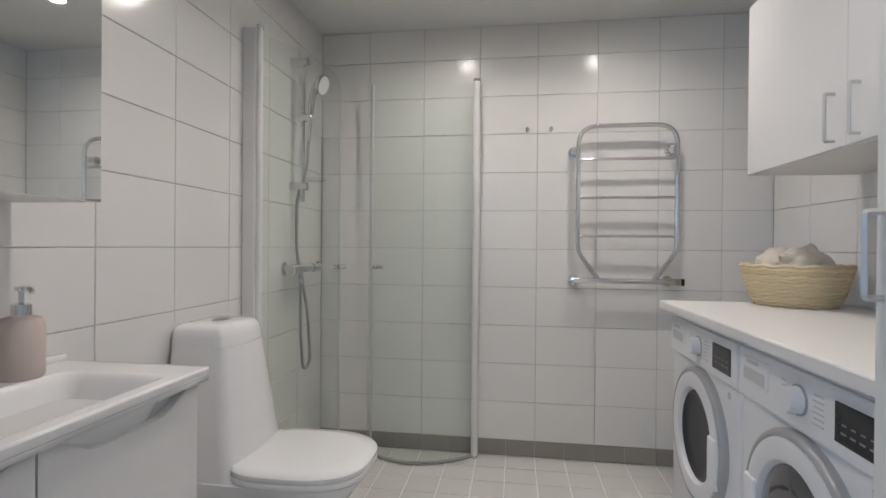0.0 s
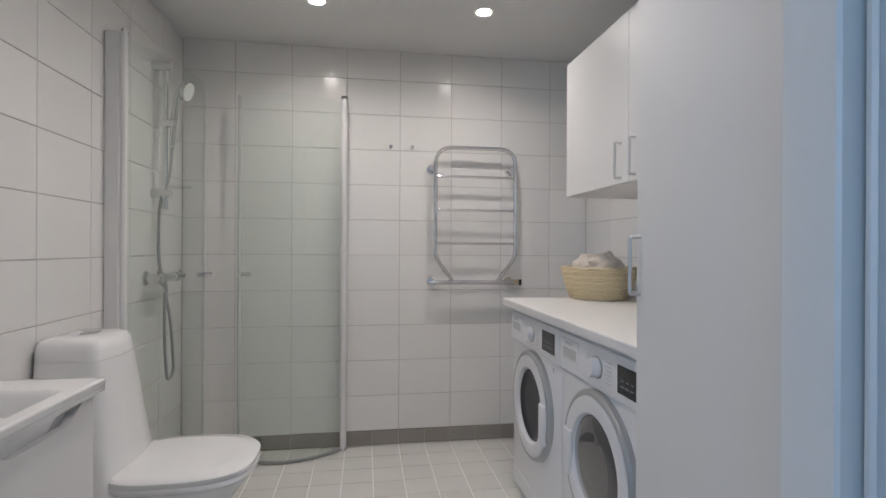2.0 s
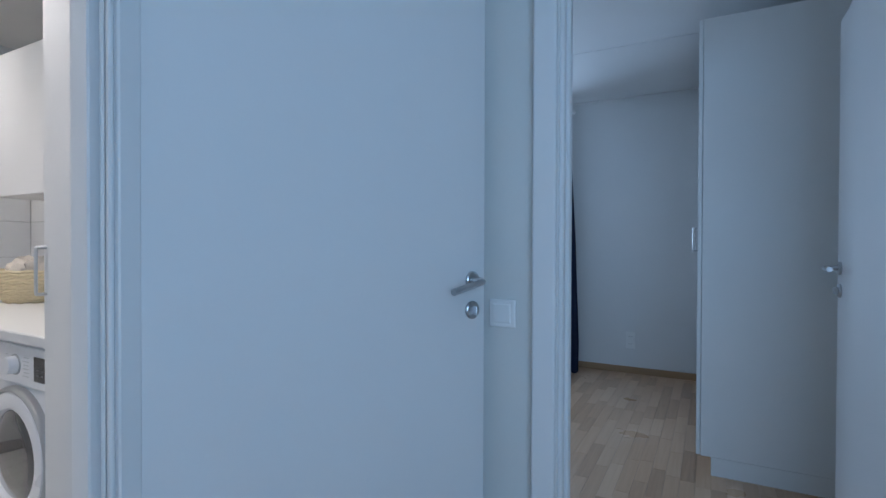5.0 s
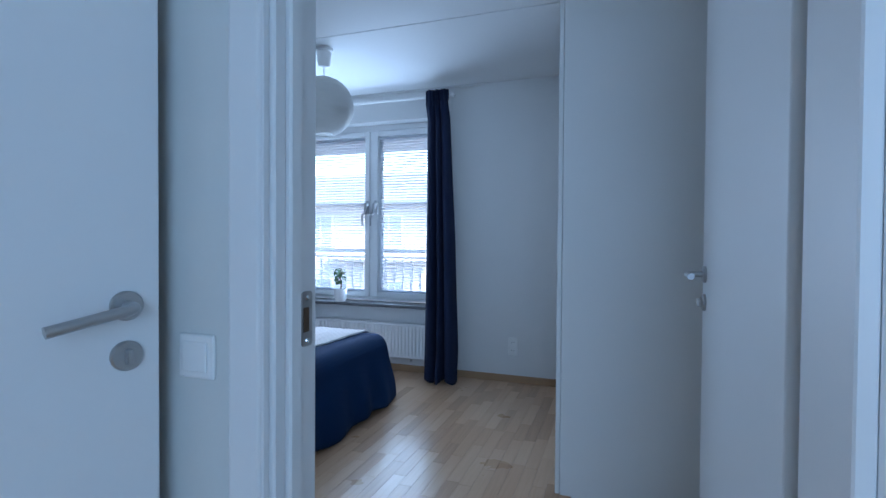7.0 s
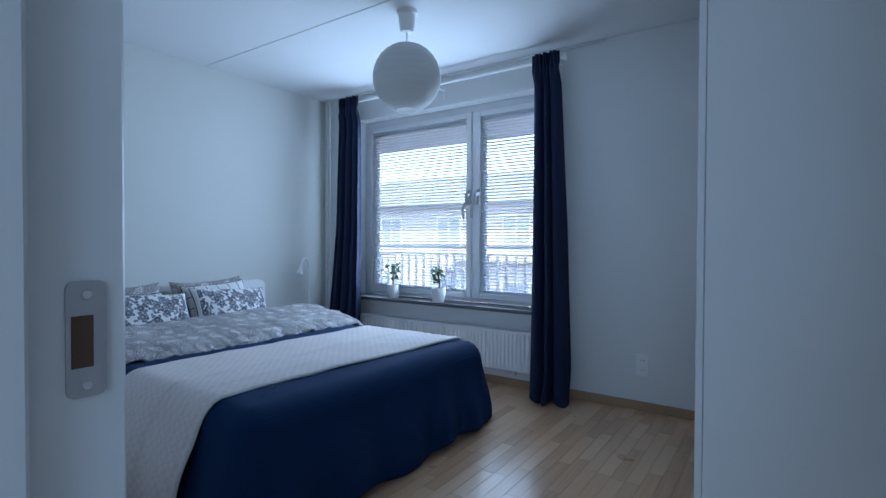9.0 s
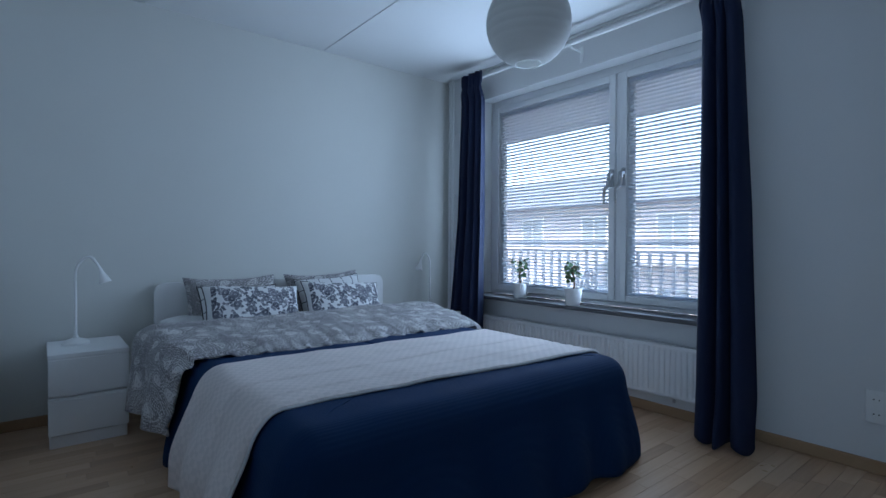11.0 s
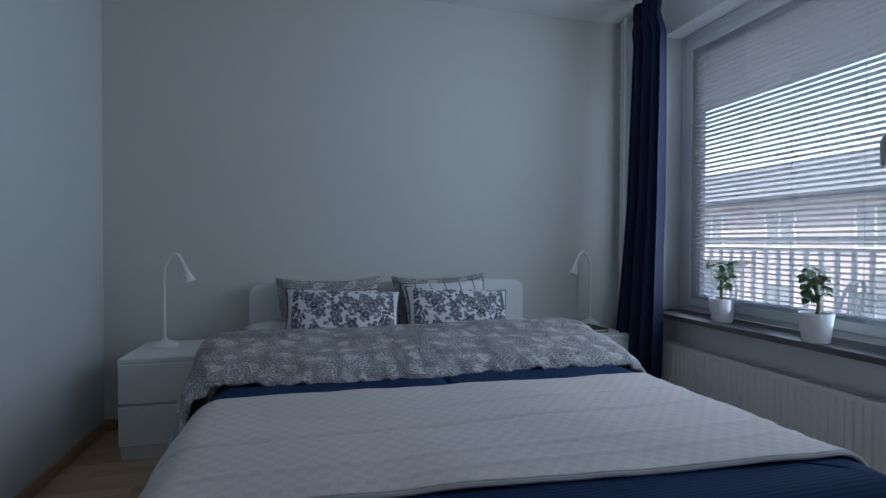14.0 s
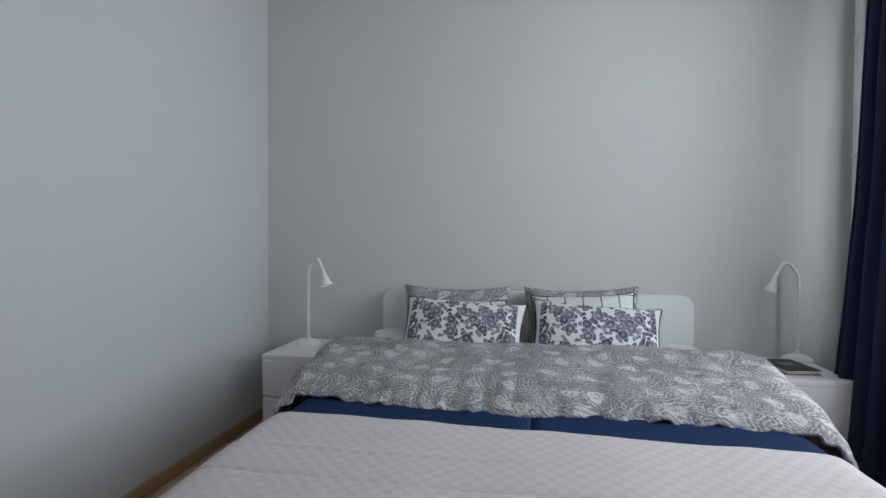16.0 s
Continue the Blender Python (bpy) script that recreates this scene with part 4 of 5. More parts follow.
for z in (1.535, 1.344, 1.154):
    part("rung", tube(B(), [(0.252, ty, z), (0.712, ty, z)], 0.0075, 14), CHROME, tr, smooth=True)
part("bottom_tube", tube(B(), [(0.225, ty + 0.0, 0.932), (0.70, ty, 0.932)], 0.014, 14), CHROME, tr, smooth=True)
part("thermostat", box(B(), (0.70, ty - 0.018, 0.914), (0.735, ty + 0.018, 0.950), 0.004, 2), CHROME, tr)
part("control", box(B(), (0.737, ty - 0.017, 0.914), (0.752, ty + 0.015, 0.948), 0.003), BLACK, tr, "black thermostat knob")
for x, z in ((0.232, 1.582), (0.70, 1.582), (0.236, 0.932), (0.694, 0.932)):
    a = part("bracket", lathe(B(), [(0, 0.075), (0.016, 0.073), (0.017, 0.045), (0.010, 0.04), (0.010, 0.012), (0.026, 0.010), (0.027, 0.0)], seg=20, m=Matrix.Translation((x, YN, z)) @ pose(0, 0, 0, 90)), CHROME, tr, smooth=True)
for x in (-0.003, 0.117):
    h = thing("wall_hook", lathe(B(), [(0, 0.036), (0.009, 0.034), (0.010, 0.028), (0.005, 0.022), (0.005, 0.006), (0.010, 0.004), (0.010, 0)], seg=16, m=pose(0, 0, 0, 90)), CHROME, "small chrome hook on the tiled wall", "hook", "hooks", smooth=True)
    h.location = (x, YN, 1.703)

# shower: wall post, wall profile, two curved glass doors folded inwards
post = thing("shower_post", tube(B(), [(-0.262, 2.50, 0.0), (-0.262, 2.50, 1.955)], 0.017, 16), PROFILE, "slim satin aluminium shower post on the back wall", "shower post", smooth=True)
part("foot", lathe(B(), [(0.0195, 0), (0.0195, 0.012), (0.017, 0.014)], (-0.262, 2.50, 0.0), 20), CHROME, post)
part("cap", lathe(B(), [(0.019, 0), (0.019, 0.014), (0, 0.017)], (-0.262, 2.50, 1.95), 20), CHROME, post)
part("wall_strip", box(B(), (-0.272, 2.515, 0.01), (-0.245, YN, 1.945), 0.002), PROFILE, post)
prof = thing("shower_wall_profile", box(B(), (XW, 1.735, 0.0), (-1.066, 1.785, 1.945), 0.004), PROFILE, "broad satin aluminium shower profile on the side wall", "shower profile")
part("rod", tube(B(), [(-1.059, 1.752, 0.0), (-1.059, 1.752, 1.945)], 0.0125, 16), PROFILE, prof, smooth=True)
part("cap", lathe(B(), [(0.0155, 0), (0.0155, 0.012), (0, 0.015)], (-1.059, 1.752, 1.943), 20), CHROME, prof)


def curve3(p, q, r, n=28):
    """A bent line from p to r that passes near q."""
    return [((1 - t) ** 2 * p[0] + 2 * t * (1 - t) * q[0] + t * t * r[0], (1 - t) ** 2 * p[1] + 2 * t * (1 - t) * q[1] + t * t * r[1]) for t in [k / n for k in range(n + 1)]]


def shower_door(name, plan, z0, z1, knob_z, round_top):
    n = len(plan) - 1
    bm, rows = B(), []
    for k, (x, y) in enumerate(plan):
        (xa, ya), (xb, yb) = plan[max(k - 1, 0)], plan[min(k + 1, n)]
        d = Vector((xb - xa, yb - ya, 0)).normalized() * 0.0025
        u = k / n
        zt = z1 - round_top * (1 - math.sqrt(max(0, 1 - max(0, (u - 0.72) / 0.28) ** 2)))
        rows.append([bm.verts.new((x + s * -d.y, y + s * d.x, z)) for s, z in ((1, z0), (1, zt), (-1, zt), (-1, z0))])
    for p, q in zip(rows, rows[1:]):
        for j in range(4):
            bm.faces.new((p[j], p[(j + 1) % 4], q[(j + 1) % 4], q[j]))
    bm.faces.new(rows[0]), bm.faces.new(rows[-1][::-1])
    g = thing(name, bm, SHOWER_GLASS, "curved clear shower glass door folded in towards the wall", "shower door", "shower doors", smooth=True)
    (x, y), (xa, ya) = plan[-1], plan[-2]
    d = Vector((x - xa, y - ya, 0)).normalized()
    s = Vector((d.y, -d.x, 0))
    part("edge_seal", box(B(), (-0.006, -0.007, 0), (0.008, 0.007, z1 - z0 - round_top), 0.002, m=Matrix.Translation((x, y, z0)) @ Matrix.Rotation(math.atan2(d.y, d.x), 4, "Z")), PALE_SEAL, g, "milky plastic edge seal")
    part("bottom_seal", tube(B(), [(px, py, z0 - 0.008) for px, py in plan], 0.008, 8), SEAL, g, "grey plastic seal along the foot", smooth=True)
    k = Vector((x, y, knob_z)) - d * 0.04
    part("knob", tube(B(), [k - s * 0.035, k - s * 0.012, k + s * 0.012, k + s * 0.035], 0.0115, 14), CHROME, g, "short chrome knob", smooth=True)


SEAL = mat("grey_foot_seal", (0.30, 0.31, 0.30), 0.4, var=0.05)
PALE_SEAL = mat("milky_seal", (0.6, 0.62, 0.61), 0.3, var=0.02)
shower_door("shower_door", curve3((-0.28, 2.485), (-0.55, 2.26), (-0.80, 2.44)), 0.02, 1.93, 0.985, 0.0)
shower_door("shower_door", curve3((-1.056, 1.785), (-0.86, 2.15), (-0.975, 2.44)), 0.02, 1.93, 0.985, 0.12)

shower = empty("shower_set", "chrome shower mixer with slide rail and hand shower", "shower", (0, 0, 0))
sx, sy = XW + 0.055, 2.17
part("rail", tube(B(), [(sx, sy, 1.30), (sx, sy, 1.98)], 0.0125, 14), CHROME, shower, smooth=True)
for z in (1.965, 1.375):
    part("rail_bracket", lathe(B(), [(0.0, 0.082), (0.019, 0.08), (0.021, 0.04), (0.024, 0.0)], seg=18, m=Matrix.Translation((XW, sy, z)) @ pose(0, 0, 0, 0, 90)), CHROME, shower, smooth=True)
part("soap_dish", lathe(B(), [(0, 0), (0.05, 0.002), (0.062, 0.014), (0.06, 0.016), (0.048, 0.006), (0, 0.004)], (sx + 0.05, sy + 0.02, 1.40)), SHOWER_GLASS, shower, smooth=True)
part("slider", lathe(B(), [(0.0, -0.035), (0.018, -0.033), (0.02, 0.03), (0.014, 0.036), (0, 0.037)], seg=18, m=Matrix.Translation((sx + 0.012, sy, 1.70)) @ pose(0, 0, 0, 0, 90)), CHROME, shower, smooth=True)
head_pts = rounded([(sx + 0.030, sy - 0.004, 1.585), (sx + 0.036, sy, 1.70), (sx + 0.046, sy + 0.008, 1.81), (sx + 0.058, sy + 0.012, 1.862), (sx + 0.078, sy + 0.020, 1.876)], 0.06)
hs = part("hand_shower", tube(B(), head_pts, [0.0115 + 0.006 * smoothstep(0, 0.6, k / (len(head_pts) - 1)) for k in range(len(head_pts))], 16), CHROME, shower, smooth=True)
face = Matrix.Translation((sx + 0.080, sy + 0.022, 1.862)) @ pose(0, 0, 0, -6, -70, 0)
part("spray_head", lathe(B(), [(0.044, -0.016), (0.048, -0.014), (0.050, -0.004), (0.044, 0.010), (0.024, 0.022), (0, 0.025)], seg=32, m=face), CHROME, hs, smooth=True)
part("spray_face", lathe(B(), [(0, -0.0165), (0.0435, -0.0165), (0.0435, -0.012)], seg=32, m=face), PLASTIC, hs, "pale grey spray face")
mx = XW + 0.075
mixer = part("mixer_body", tube(B(), [(mx, sy - 0.105, 0.985), (mx, sy - 0.10, 0.985), (mx, sy + 0.06, 0.985), (mx, sy + 0.065, 0.985)], [0.017, 0.0205, 0.0205, 0.019], 20), CHROME, shower, smooth=True)
for y0, y1 in ((-0.155, -0.108), (0.068, 0.155)):
    part("mixer_knob", tube(B(), [(mx, sy + y0, 0.985), (mx, sy + y0 + 0.004, 0.985), (mx, sy + y1 - 0.004, 0.985), (mx, sy + y1, 0.985)], [0.019, 0.0225, 0.0225, 0.019], 20), CHROME, mixer, smooth=True)
part("knob_stop", box(B(), (mx - 0.006, sy + 0.135, 1.002), (mx + 0.006, sy + 0.152, 1.016), 0.003), CHROME, mixer)
for dy in (-0.075, 0.075):
    part("inlet", lathe(B(), [(0.033, 0), (0.033, 0.006), (0.026, 0.012), (0.019, 0.014), (0.019, 0.034), (0.014, 0.036), (0.012, 0.07)], seg=20, m=Matrix.Translation((XW, sy + dy, 0.985)) @ pose(0, 0, 0, 0, 90)), CHROME, mixer, smooth=True)
part("hose_nut", lathe(B(), [(0.012, 0), (0.012, 0.03), (0.009, 0.034), (0.009, 0.05)], (mx, sy - 0.05, 0.918), 12), CHROME, mixer, smooth=True)
hose = rounded([(mx, sy - 0.05, 0.925), (mx, sy - 0.056, 0.70), (mx + 0.004, sy - 0.030, 0.505), (mx + 0.004, sy + 0.052, 0.525), (mx - 0.012, sy + 0.050, 0.80), (XW + 0.022, sy + 0.010, 1.05), (XW + 0.030, sy - 0.004, 1.33), (sx + 0.026, sy - 0.006, 1.45), (sx + 0.030, sy - 0.004, 1.59)], 0.10, 10)
part("hose", tube(B(), hose, 0.0072, 10), HOSE, shower, "flexible grey metal hose", smooth=True)

# close-coupled toilet with its back to the side wall
tc = empty("toilet", "white porcelain toilet with tapered cistern and closed lid", "toilet", (XW, 1.438, 0))


def oval(front, back, half, n=48, power=2.4):
    """An egg outline: x runs from the wall into the room."""
    pts = []
    c = back + half
    for k in range(n):
        a = 2 * math.pi * k / n
        ca, sa = math.cos(a), math.sin(a)
        s = abs(ca) ** (2 / power) * (1 if ca > 0 else -1), abs(sa) ** (2 / power) * (1 if sa > 0 else -1)
        pts.append((c + s[0] * (front - c if ca > 0 else half), half * s[1]))
    return pts


def loft(bm, rings):
    loops = [[bm.verts.new(p) for p in r] for r in rings]
    n = len(loops[0])
    for a, b in zip(loops, loops[1:]):
        for k in range(n):
            bm.faces.new((a[k], a[(k + 1) % n], b[(k + 1) % n], b[k]))
    bm.faces.new(loops[0][::-1]), bm.faces.new(loops[-1])
    return bm


def ring(front, back, half, z, power=2.4):
    return [Vector((x, y, z)) for x, y in oval(front, back, half, power=power)]


part("bowl", loft(B(), [ring(0.46, 0.03, 0.125, 0), ring(0.47, 0.03, 0.125, 0.05), ring(0.49, 0.02, 0.13, 0.20), ring(0.56, 0.02, 0.165, 0.32), ring(0.605, 0.02, 0.18, 0.375), ring(0.605, 0.02, 0.18, 0.392)]), PORCELAIN, tc, smooth=True)
lid = part("lid", loft(B(), [ring(0.615, 0.19, 0.186, 0.392, 2.9), ring(0.622, 0.185, 0.19, 0.398, 2.9), ring(0.622, 0.185, 0.19, 0.408, 2.9), ring(0.617, 0.187, 0.188, 0.413, 2.9), ring(0.622, 0.185, 0.19, 0.418, 2.9), ring(0.622, 0.185, 0.19, 0.43, 2.9), ring(0.612, 0.19, 0.182, 0.438, 2.9), ring(0.55, 0.21, 0.15, 0.442, 2.9)]), PORCELAIN, tc, "closed white toilet lid", smooth=True)


def block(x0, x1, half, z, bow=0.02):
    """A cistern section: a rounded rectangle with a slightly bowed front."""
    base = rounded([(x0, -half, z), (x1 - bow, -half, z), (x1, -half * 0.4, z), (x1, half * 0.4, z), (x1 - bow, half, z), (x0, half, z)], 0.03, 4, True)
    return base


part("cistern", loft(B(), [block(0.005, 0.262, 0.172, 0.385), block(0.005, 0.256, 0.172, 0.41), block(0.005, 0.238, 0.160, 0.52), block(0.005, 0.222, 0.140, 0.66), block(0.005, 0.208, 0.126, 0.78)]), PORCELAIN, tc, smooth=True)
top = part("cistern_lid", loft(B(), [block(0.005, 0.206, 0.1255, 0.7805), block(0.005, 0.203, 0.1235, 0.81), block(0.006, 0.197, 0.119, 0.830), block(0.012, 0.186, 0.109, 0.842), block(0.03, 0.162, 0.088, 0.848), block(0.06, 0.13, 0.05, 0.849)]), PORCELAIN, tc, smooth=True)
button = [Vector((0.105 + 0.026 * math.cos(k * math.pi / 14), 0.040 * math.sin(k * math.pi / 14), 0)) for k in range(28)]
part("flush_button", outline_plate(B(), [(p.x, p.y) for p in button], 0.846, 0.8525), STEEL, top, "oval steel flush button", smooth=True)
part("seat_gap", box(B(), (0.19, -0.155, 0.395), (0.262, 0.155, 0.432), 0.01, 2), PORCELAIN, tc, smooth=True)

# vanity: basin top on a drawer unit
VY0, VY1, VX = 0.16, 0.955, -0.738
vanity = empty("vanity_unit", "white gloss vanity cabinet with scooped finger grips", "cabinet", (0, 0, 0))
part("body", box(B(), (XW + 0.002, VY0 + 0.012, 0.22), (VX - 0.045, VY1 - 0.012, 0.772), 0.002), CABINET, vanity)
for d0, d1 in ((VY0 + 0.012, 0.562), (0.566, VY1 - 0.012)):
    n = 24
    bm = B()
    yc = (d0 + d1) / 2
    pts = [(d0, 0.222), (d1, 0.222)] + [(d1 + (d0 - d1) * k / n, 0.786 - 0.040 * smoothstep(0.05, 0.30, k / n) * smoothstep(0.05, 0.30, 1 - k / n)) for k in range(n + 1)]
    turn_x = Matrix(((0, 0, 1, 0), (1, 0, 0, 0), (0, 1, 0, 0), (0, 0, 0, 1)))
    part("door", outline_plate(bm, pts, VX - 0.043, VX - 0.024, turn_x), CABINET, vanity)
bm = B()
bw, bh = VY1 - VY0, 0.82
def basin_z(x, y):
    """The moulded top: a flat rim with a soft rectangular bowl."""
    dx = min(x - (XW + 0.10), (VX - 0.030) - x)
    dy = min(y - (VY0 + 0.06), (VY1 - 0.085) - y)
    return bh - 0.095 * smoothstep(0.0, 0.055, dx) * smoothstep(0.0, 0.075, dy)
grid(bm, 90, 130, lambda u, v: Vector((XW + 0.001 + u * (VX - XW - 0.006), VY0 + v * bw, basin_z(XW + u * (VX - XW), VY0 + v * bw))))
basin = thing("washbasin", bm, PORCELAIN, "white porcelain basin top with a wide shallow bowl", "washbasin", smooth=True)
solid(basin, 0.03, -1)
plan = rounded([(XW + 0.004, VY0, 0), (VX, VY0, 0), (VX, VY1, 0), (XW + 0.004, VY1, 0)], 0.012, 4)
bm, loops = B(), []
for p, q in zip(plan, plan[1:] + plan[-1:]):
    c = Vector(((XW + VX) / 2, (VY0 + VY1) / 2, 0))
    inward = Vector((max(-1, min(1, (c.x - p.x) * 9)), max(-1, min(1, (c.y - p.y) * 9)), 0))
    loops.append([bm.verts.new(p + inward * d + Vector((0, 0, bh + z))) for d, z in ((0.006, 0.0006), (0.002, -0.0006), (0.0, -0.003), (0.001, -0.016), (0.004, -0.020), (0.020, -0.029), (0.030, -0.029))])
for p, q in zip(loops, loops[1:]):
    for j in range(6):
        bm.faces.new((p[j], q[j], q[j + 1], p[j + 1]))
part("rim", bm, PORCELAIN, basin, "thin crisp basin edge", smooth=True)
part("splash_edge", box(B(), (XW + 0.001, VY0, bh - 0.002), (XW + 0.018, VY1, bh + 0.016), 0.006, 2), PORCELAIN, basin, smooth=True)

soap = empty("soap_dispenser", "matt beige soap bottle with chrome pump on the basin", "soap dispenser", (-1.055, 0.80, bh))
part("bottle", lathe(B(), [(0, 0), (0.036, 0), (0.04, 0.006), (0.04, 0.105), (0.034, 0.122), (0.018, 0.127), (0.0165, 0.13)]), PINK, soap, smooth=True)
pump = part("pump_collar", lathe(B(), [(0.0175, 0.128), (0.0175, 0.150), (0.012, 0.153), (0.005, 0.153), (0.005, 0.178), (0.011, 0.178), (0.012, 0.186), (0, 0.188)], seg=20), CHROME, soap, smooth=True)
part("spout", tube(B(), [(0, 0, 0.182), (0.035, -0.012, 0.183), (0.043, -0.014, 0.176)], 0.0045, 8), CHROME, pump, smooth=True)

mc = empty("mirror_cabinet", "white mirror cabinet on the tiled wall above the basin", "mirror cabinet", (0, 0, 0))
part("body", box(B(), (XW + 0.002, 0.16, 1.180), (-0.914, 0.834, 1.86), 0.002), CABINET, mc)
part("mirror", box(B(), (-0.9135, 0.16, 1.180), (-0.908, 0.836, 1.86)), MIRROR, mc, "mirror glass door")

# ---- bedroom ----
def nightstand(x, y, label):
    n = empty("nightstand", label, "nightstand", (x, y, 0), "nightstands")
    w, d, h = 0.345, 0.435, 0.47
    part("body", box(B(), (0.008, 0.018, 0.0), (w - 0.008, d, h - 0.022), 0.002), FURNITURE, n)
    part("top", box(B(), (0, 0.0, h - 0.022), (w, d, h), 0.003), FURNITURE, n)
    part("plinth", box(B(), (0.01, 0.012, 0.0), (w - 0.01, 0.02, 0.06), 0.001), FURNITURE, n)
    for z0, z1 in ((0.066, 0.238), (0.262, h - 0.028)):
        dr = part("drawer", box(B(), (0.003, -0.001, z0), (w - 0.003, 0.0165, z1), 0.002), FURNITURE, n)
        part("grip_lip", box(B(), (0.003, 0.004, z1), (w - 0.003, 0.0165, z1 + 0.012), 0.001), FURNITURE, dr)
    return n


nightstand(1.645, 2.325, "small white two-drawer nightstand by the door wall")
nightstand(3.985, 2.30, "small white two-drawer nightstand by the window")


def desk_lamp(x, y, turn, label):
    l = empty("table_lamp", label, "table lamp", (x, y, 0.47), "bedside lamps")
    l.rotation_euler = (0, 0, radians(turn))
    part("base", lathe(B(), [(0, 0), (0.064, 0), (0.066, 0.010), (0.045, 0.024), (0.016, 0.034), (0.009, 0.05)]), PLASTIC, l, smooth=True)
    part("arm", tube(B(), rounded([(0, 0, 0.03), (0, 0, 0.43), (0.07, 0, 0.495), (0.13, 0, 0.39)], 0.14, 12), 0.0075, 10), PLASTIC, l, smooth=True)
    part("shade", lathe(B(), [(0.009, 0.055), (0.011, 0.035), (0.023, 0.0), (0.031, -0.026), (0.029, -0.026), (0.021, 0.0), (0, 0.03)], seg=22, m=Matrix.Translation((0.135, 0, 0.36)) @ pose(0, 0, 0, 0, -18, 0)), PLASTIC, l, "small white cone shade", smooth=True)


desk_lamp(1.770, 2.60, -22, "white gooseneck lamp on the nightstand by the door wall")
desk_lamp(4.285, 2.695, 192, "white gooseneck lamp on the nightstand by the window")
book = empty("book", "dark hardback book lying on the nightstand", "book", (4.155, 2.50, 0.4705))
book.rotation_euler = (0, 0, radians(8))
part("cover", box(B(), (-0.075, -0.105, 0.018), (0.075, 0.105, 0.021), 0.001), BOOK, book)
part("back_cover", box(B(), (-0.075, -0.105, 0), (0.075, 0.105, 0.003), 0.001), BOOK, book)
part("pages", box(B(), (-0.07, -0.10, 0.003), (0.07, 0.10, 0.018)), PAGES, book)
part("title_bar", box(B(), (-0.04, 0.02, 0.021), (0.04, 0.03, 0.0214)), PALE_PRINT, book)
part("title_bar", box(B(), (-0.03, -0.01, 0.021), (0.03, -0.004, 0.0214)), PALE_PRINT, book)

# bed: frame, mattress, headboard; bedding lies on it as things of its own
X0, X1, Y0, Y1 = 2.165, 3.815, 0.52, 2.70
TOP = 0.485
bed = empty("bed", "double bed with a white rounded headboard", "bed", (0, 0, 0))
pts = [(x, z) for x, z, _ in rounded([(2.168, 0.12, 0), (3.815, 0.12, 0), (3.815, 0.775, 0), (2.168, 0.775, 0)], 0.075, 8, True)]
part("headboard", outline_plate(B(), pts, 2.715, 2.755, STAND), HEADBOARD, bed)
part("mattress", box(B(), (X0 + 0.03, Y0 + 0.03, 0.26), (X1 - 0.03, Y1, TOP - 0.012), 0.05, 4), LINEN, bed, smooth=True)
part("bed_base", box(B(), (X0 + 0.05, Y0 + 0.05, 0.10), (X1 - 0.05, Y1, 0.26), 0.01), CABINET, bed)
for x in (X0 + 0.12, X1 - 0.12):
    for y in (Y0 + 0.15, Y1 - 0.15):
        part("leg", lathe(B(), [(0.025, 0), (0.03, 0.10)], (x, y, 0), 16), CABINET, bed)

R = 0.10


def over_edge(d, top):
    """How far out and how high cloth lies that has gone d metres past the start of a rounded edge."""
    if d <= 0:
        return 0.0, top
    arc = R * math.pi / 2
    if d < arc:
        return R * math.sin(d / R), top - R * (1 - math.cos(d / R))
    return R, top - R - (d - arc)


def spread():
    """The navy bedspread: from the bed's spine outwards, over the edge and down to the floor on three sides."""
    ix0, ix1, iy0 = X0 + R - 0.02, X1 - R + 0.02, Y0 + R - 0.02
    route = []
    for k in range(60):
        route.append((ix0, 1.80 + (iy0 - 1.80) * k / 60, -1, 0))
    for k in range(16):
        a = math.pi + math.pi / 2 * k / 16
        route.append((ix0, iy0, math.cos(a), math.sin(a)))
    for k in range(80):
        route.append((ix0 + (ix1 - ix0) * k / 80, iy0, 0, -1))
    for k in range(16):
        a = 1.5 * math.pi + math.pi / 2 * k / 16
        route.append((ix1, iy0, math.cos(a), math.sin(a)))
    for k in range(61):
        route.append((ix1, iy0 + (1.80 - iy0) * k / 60, 1, 0))
    length = len(route) - 1
    xc = (X0 + X1) / 2
    def f(u, v):
        i = round(u * length)
        x, y, nx, ny = route[i]
        if v < 0.4:
            s = v / 0.4
            px, py = xc + (x - xc) * s, y + (1 - s) * max(0, iy0 + 0.5 - y)
            z = TOP + 0.004 * noise.noise(Vector((px * 5, py * 5, 0)))
            return Vector((px, py, z))
        d = (v - 0.4) / 0.6 * (R * math.pi / 2 + TOP - R - 0.025)
        out, z = over_edge(d, TOP + 0.004 * noise.noise(Vector((x * 5, y * 5, 0))))
        fall = smoothstep(0.1, 0.5, d)
        p = i * 0.30
        wave = fall * (0.018 * math.sin(p * 1.15 + 0.8 * math.sin(p * 0.31)) + 0.012 * noise.noise(Vector((p * 0.5, 0, 3))) + 0.07)
        return Vector((x + nx * (out + wave), y + ny * (out + wave), max(0.012, z + fall * 0.012 * math.sin(p * 0.5))))
    return grid(B(), length, 46, f), [f(k / length, 1.0) for k in range(length + 1)]


spread_mesh, spread_edge = spread()
sp = solid(thing("bedspread", spread_mesh, NAVY_SPREAD, "navy blue ribbed bedspread hanging to the floor", "bedspread", smooth=True), 0.006, 1)
part("hem", tube(B(), spread_edge, 0.0055, 6), NAVY_SPREAD, sp, smooth=True)


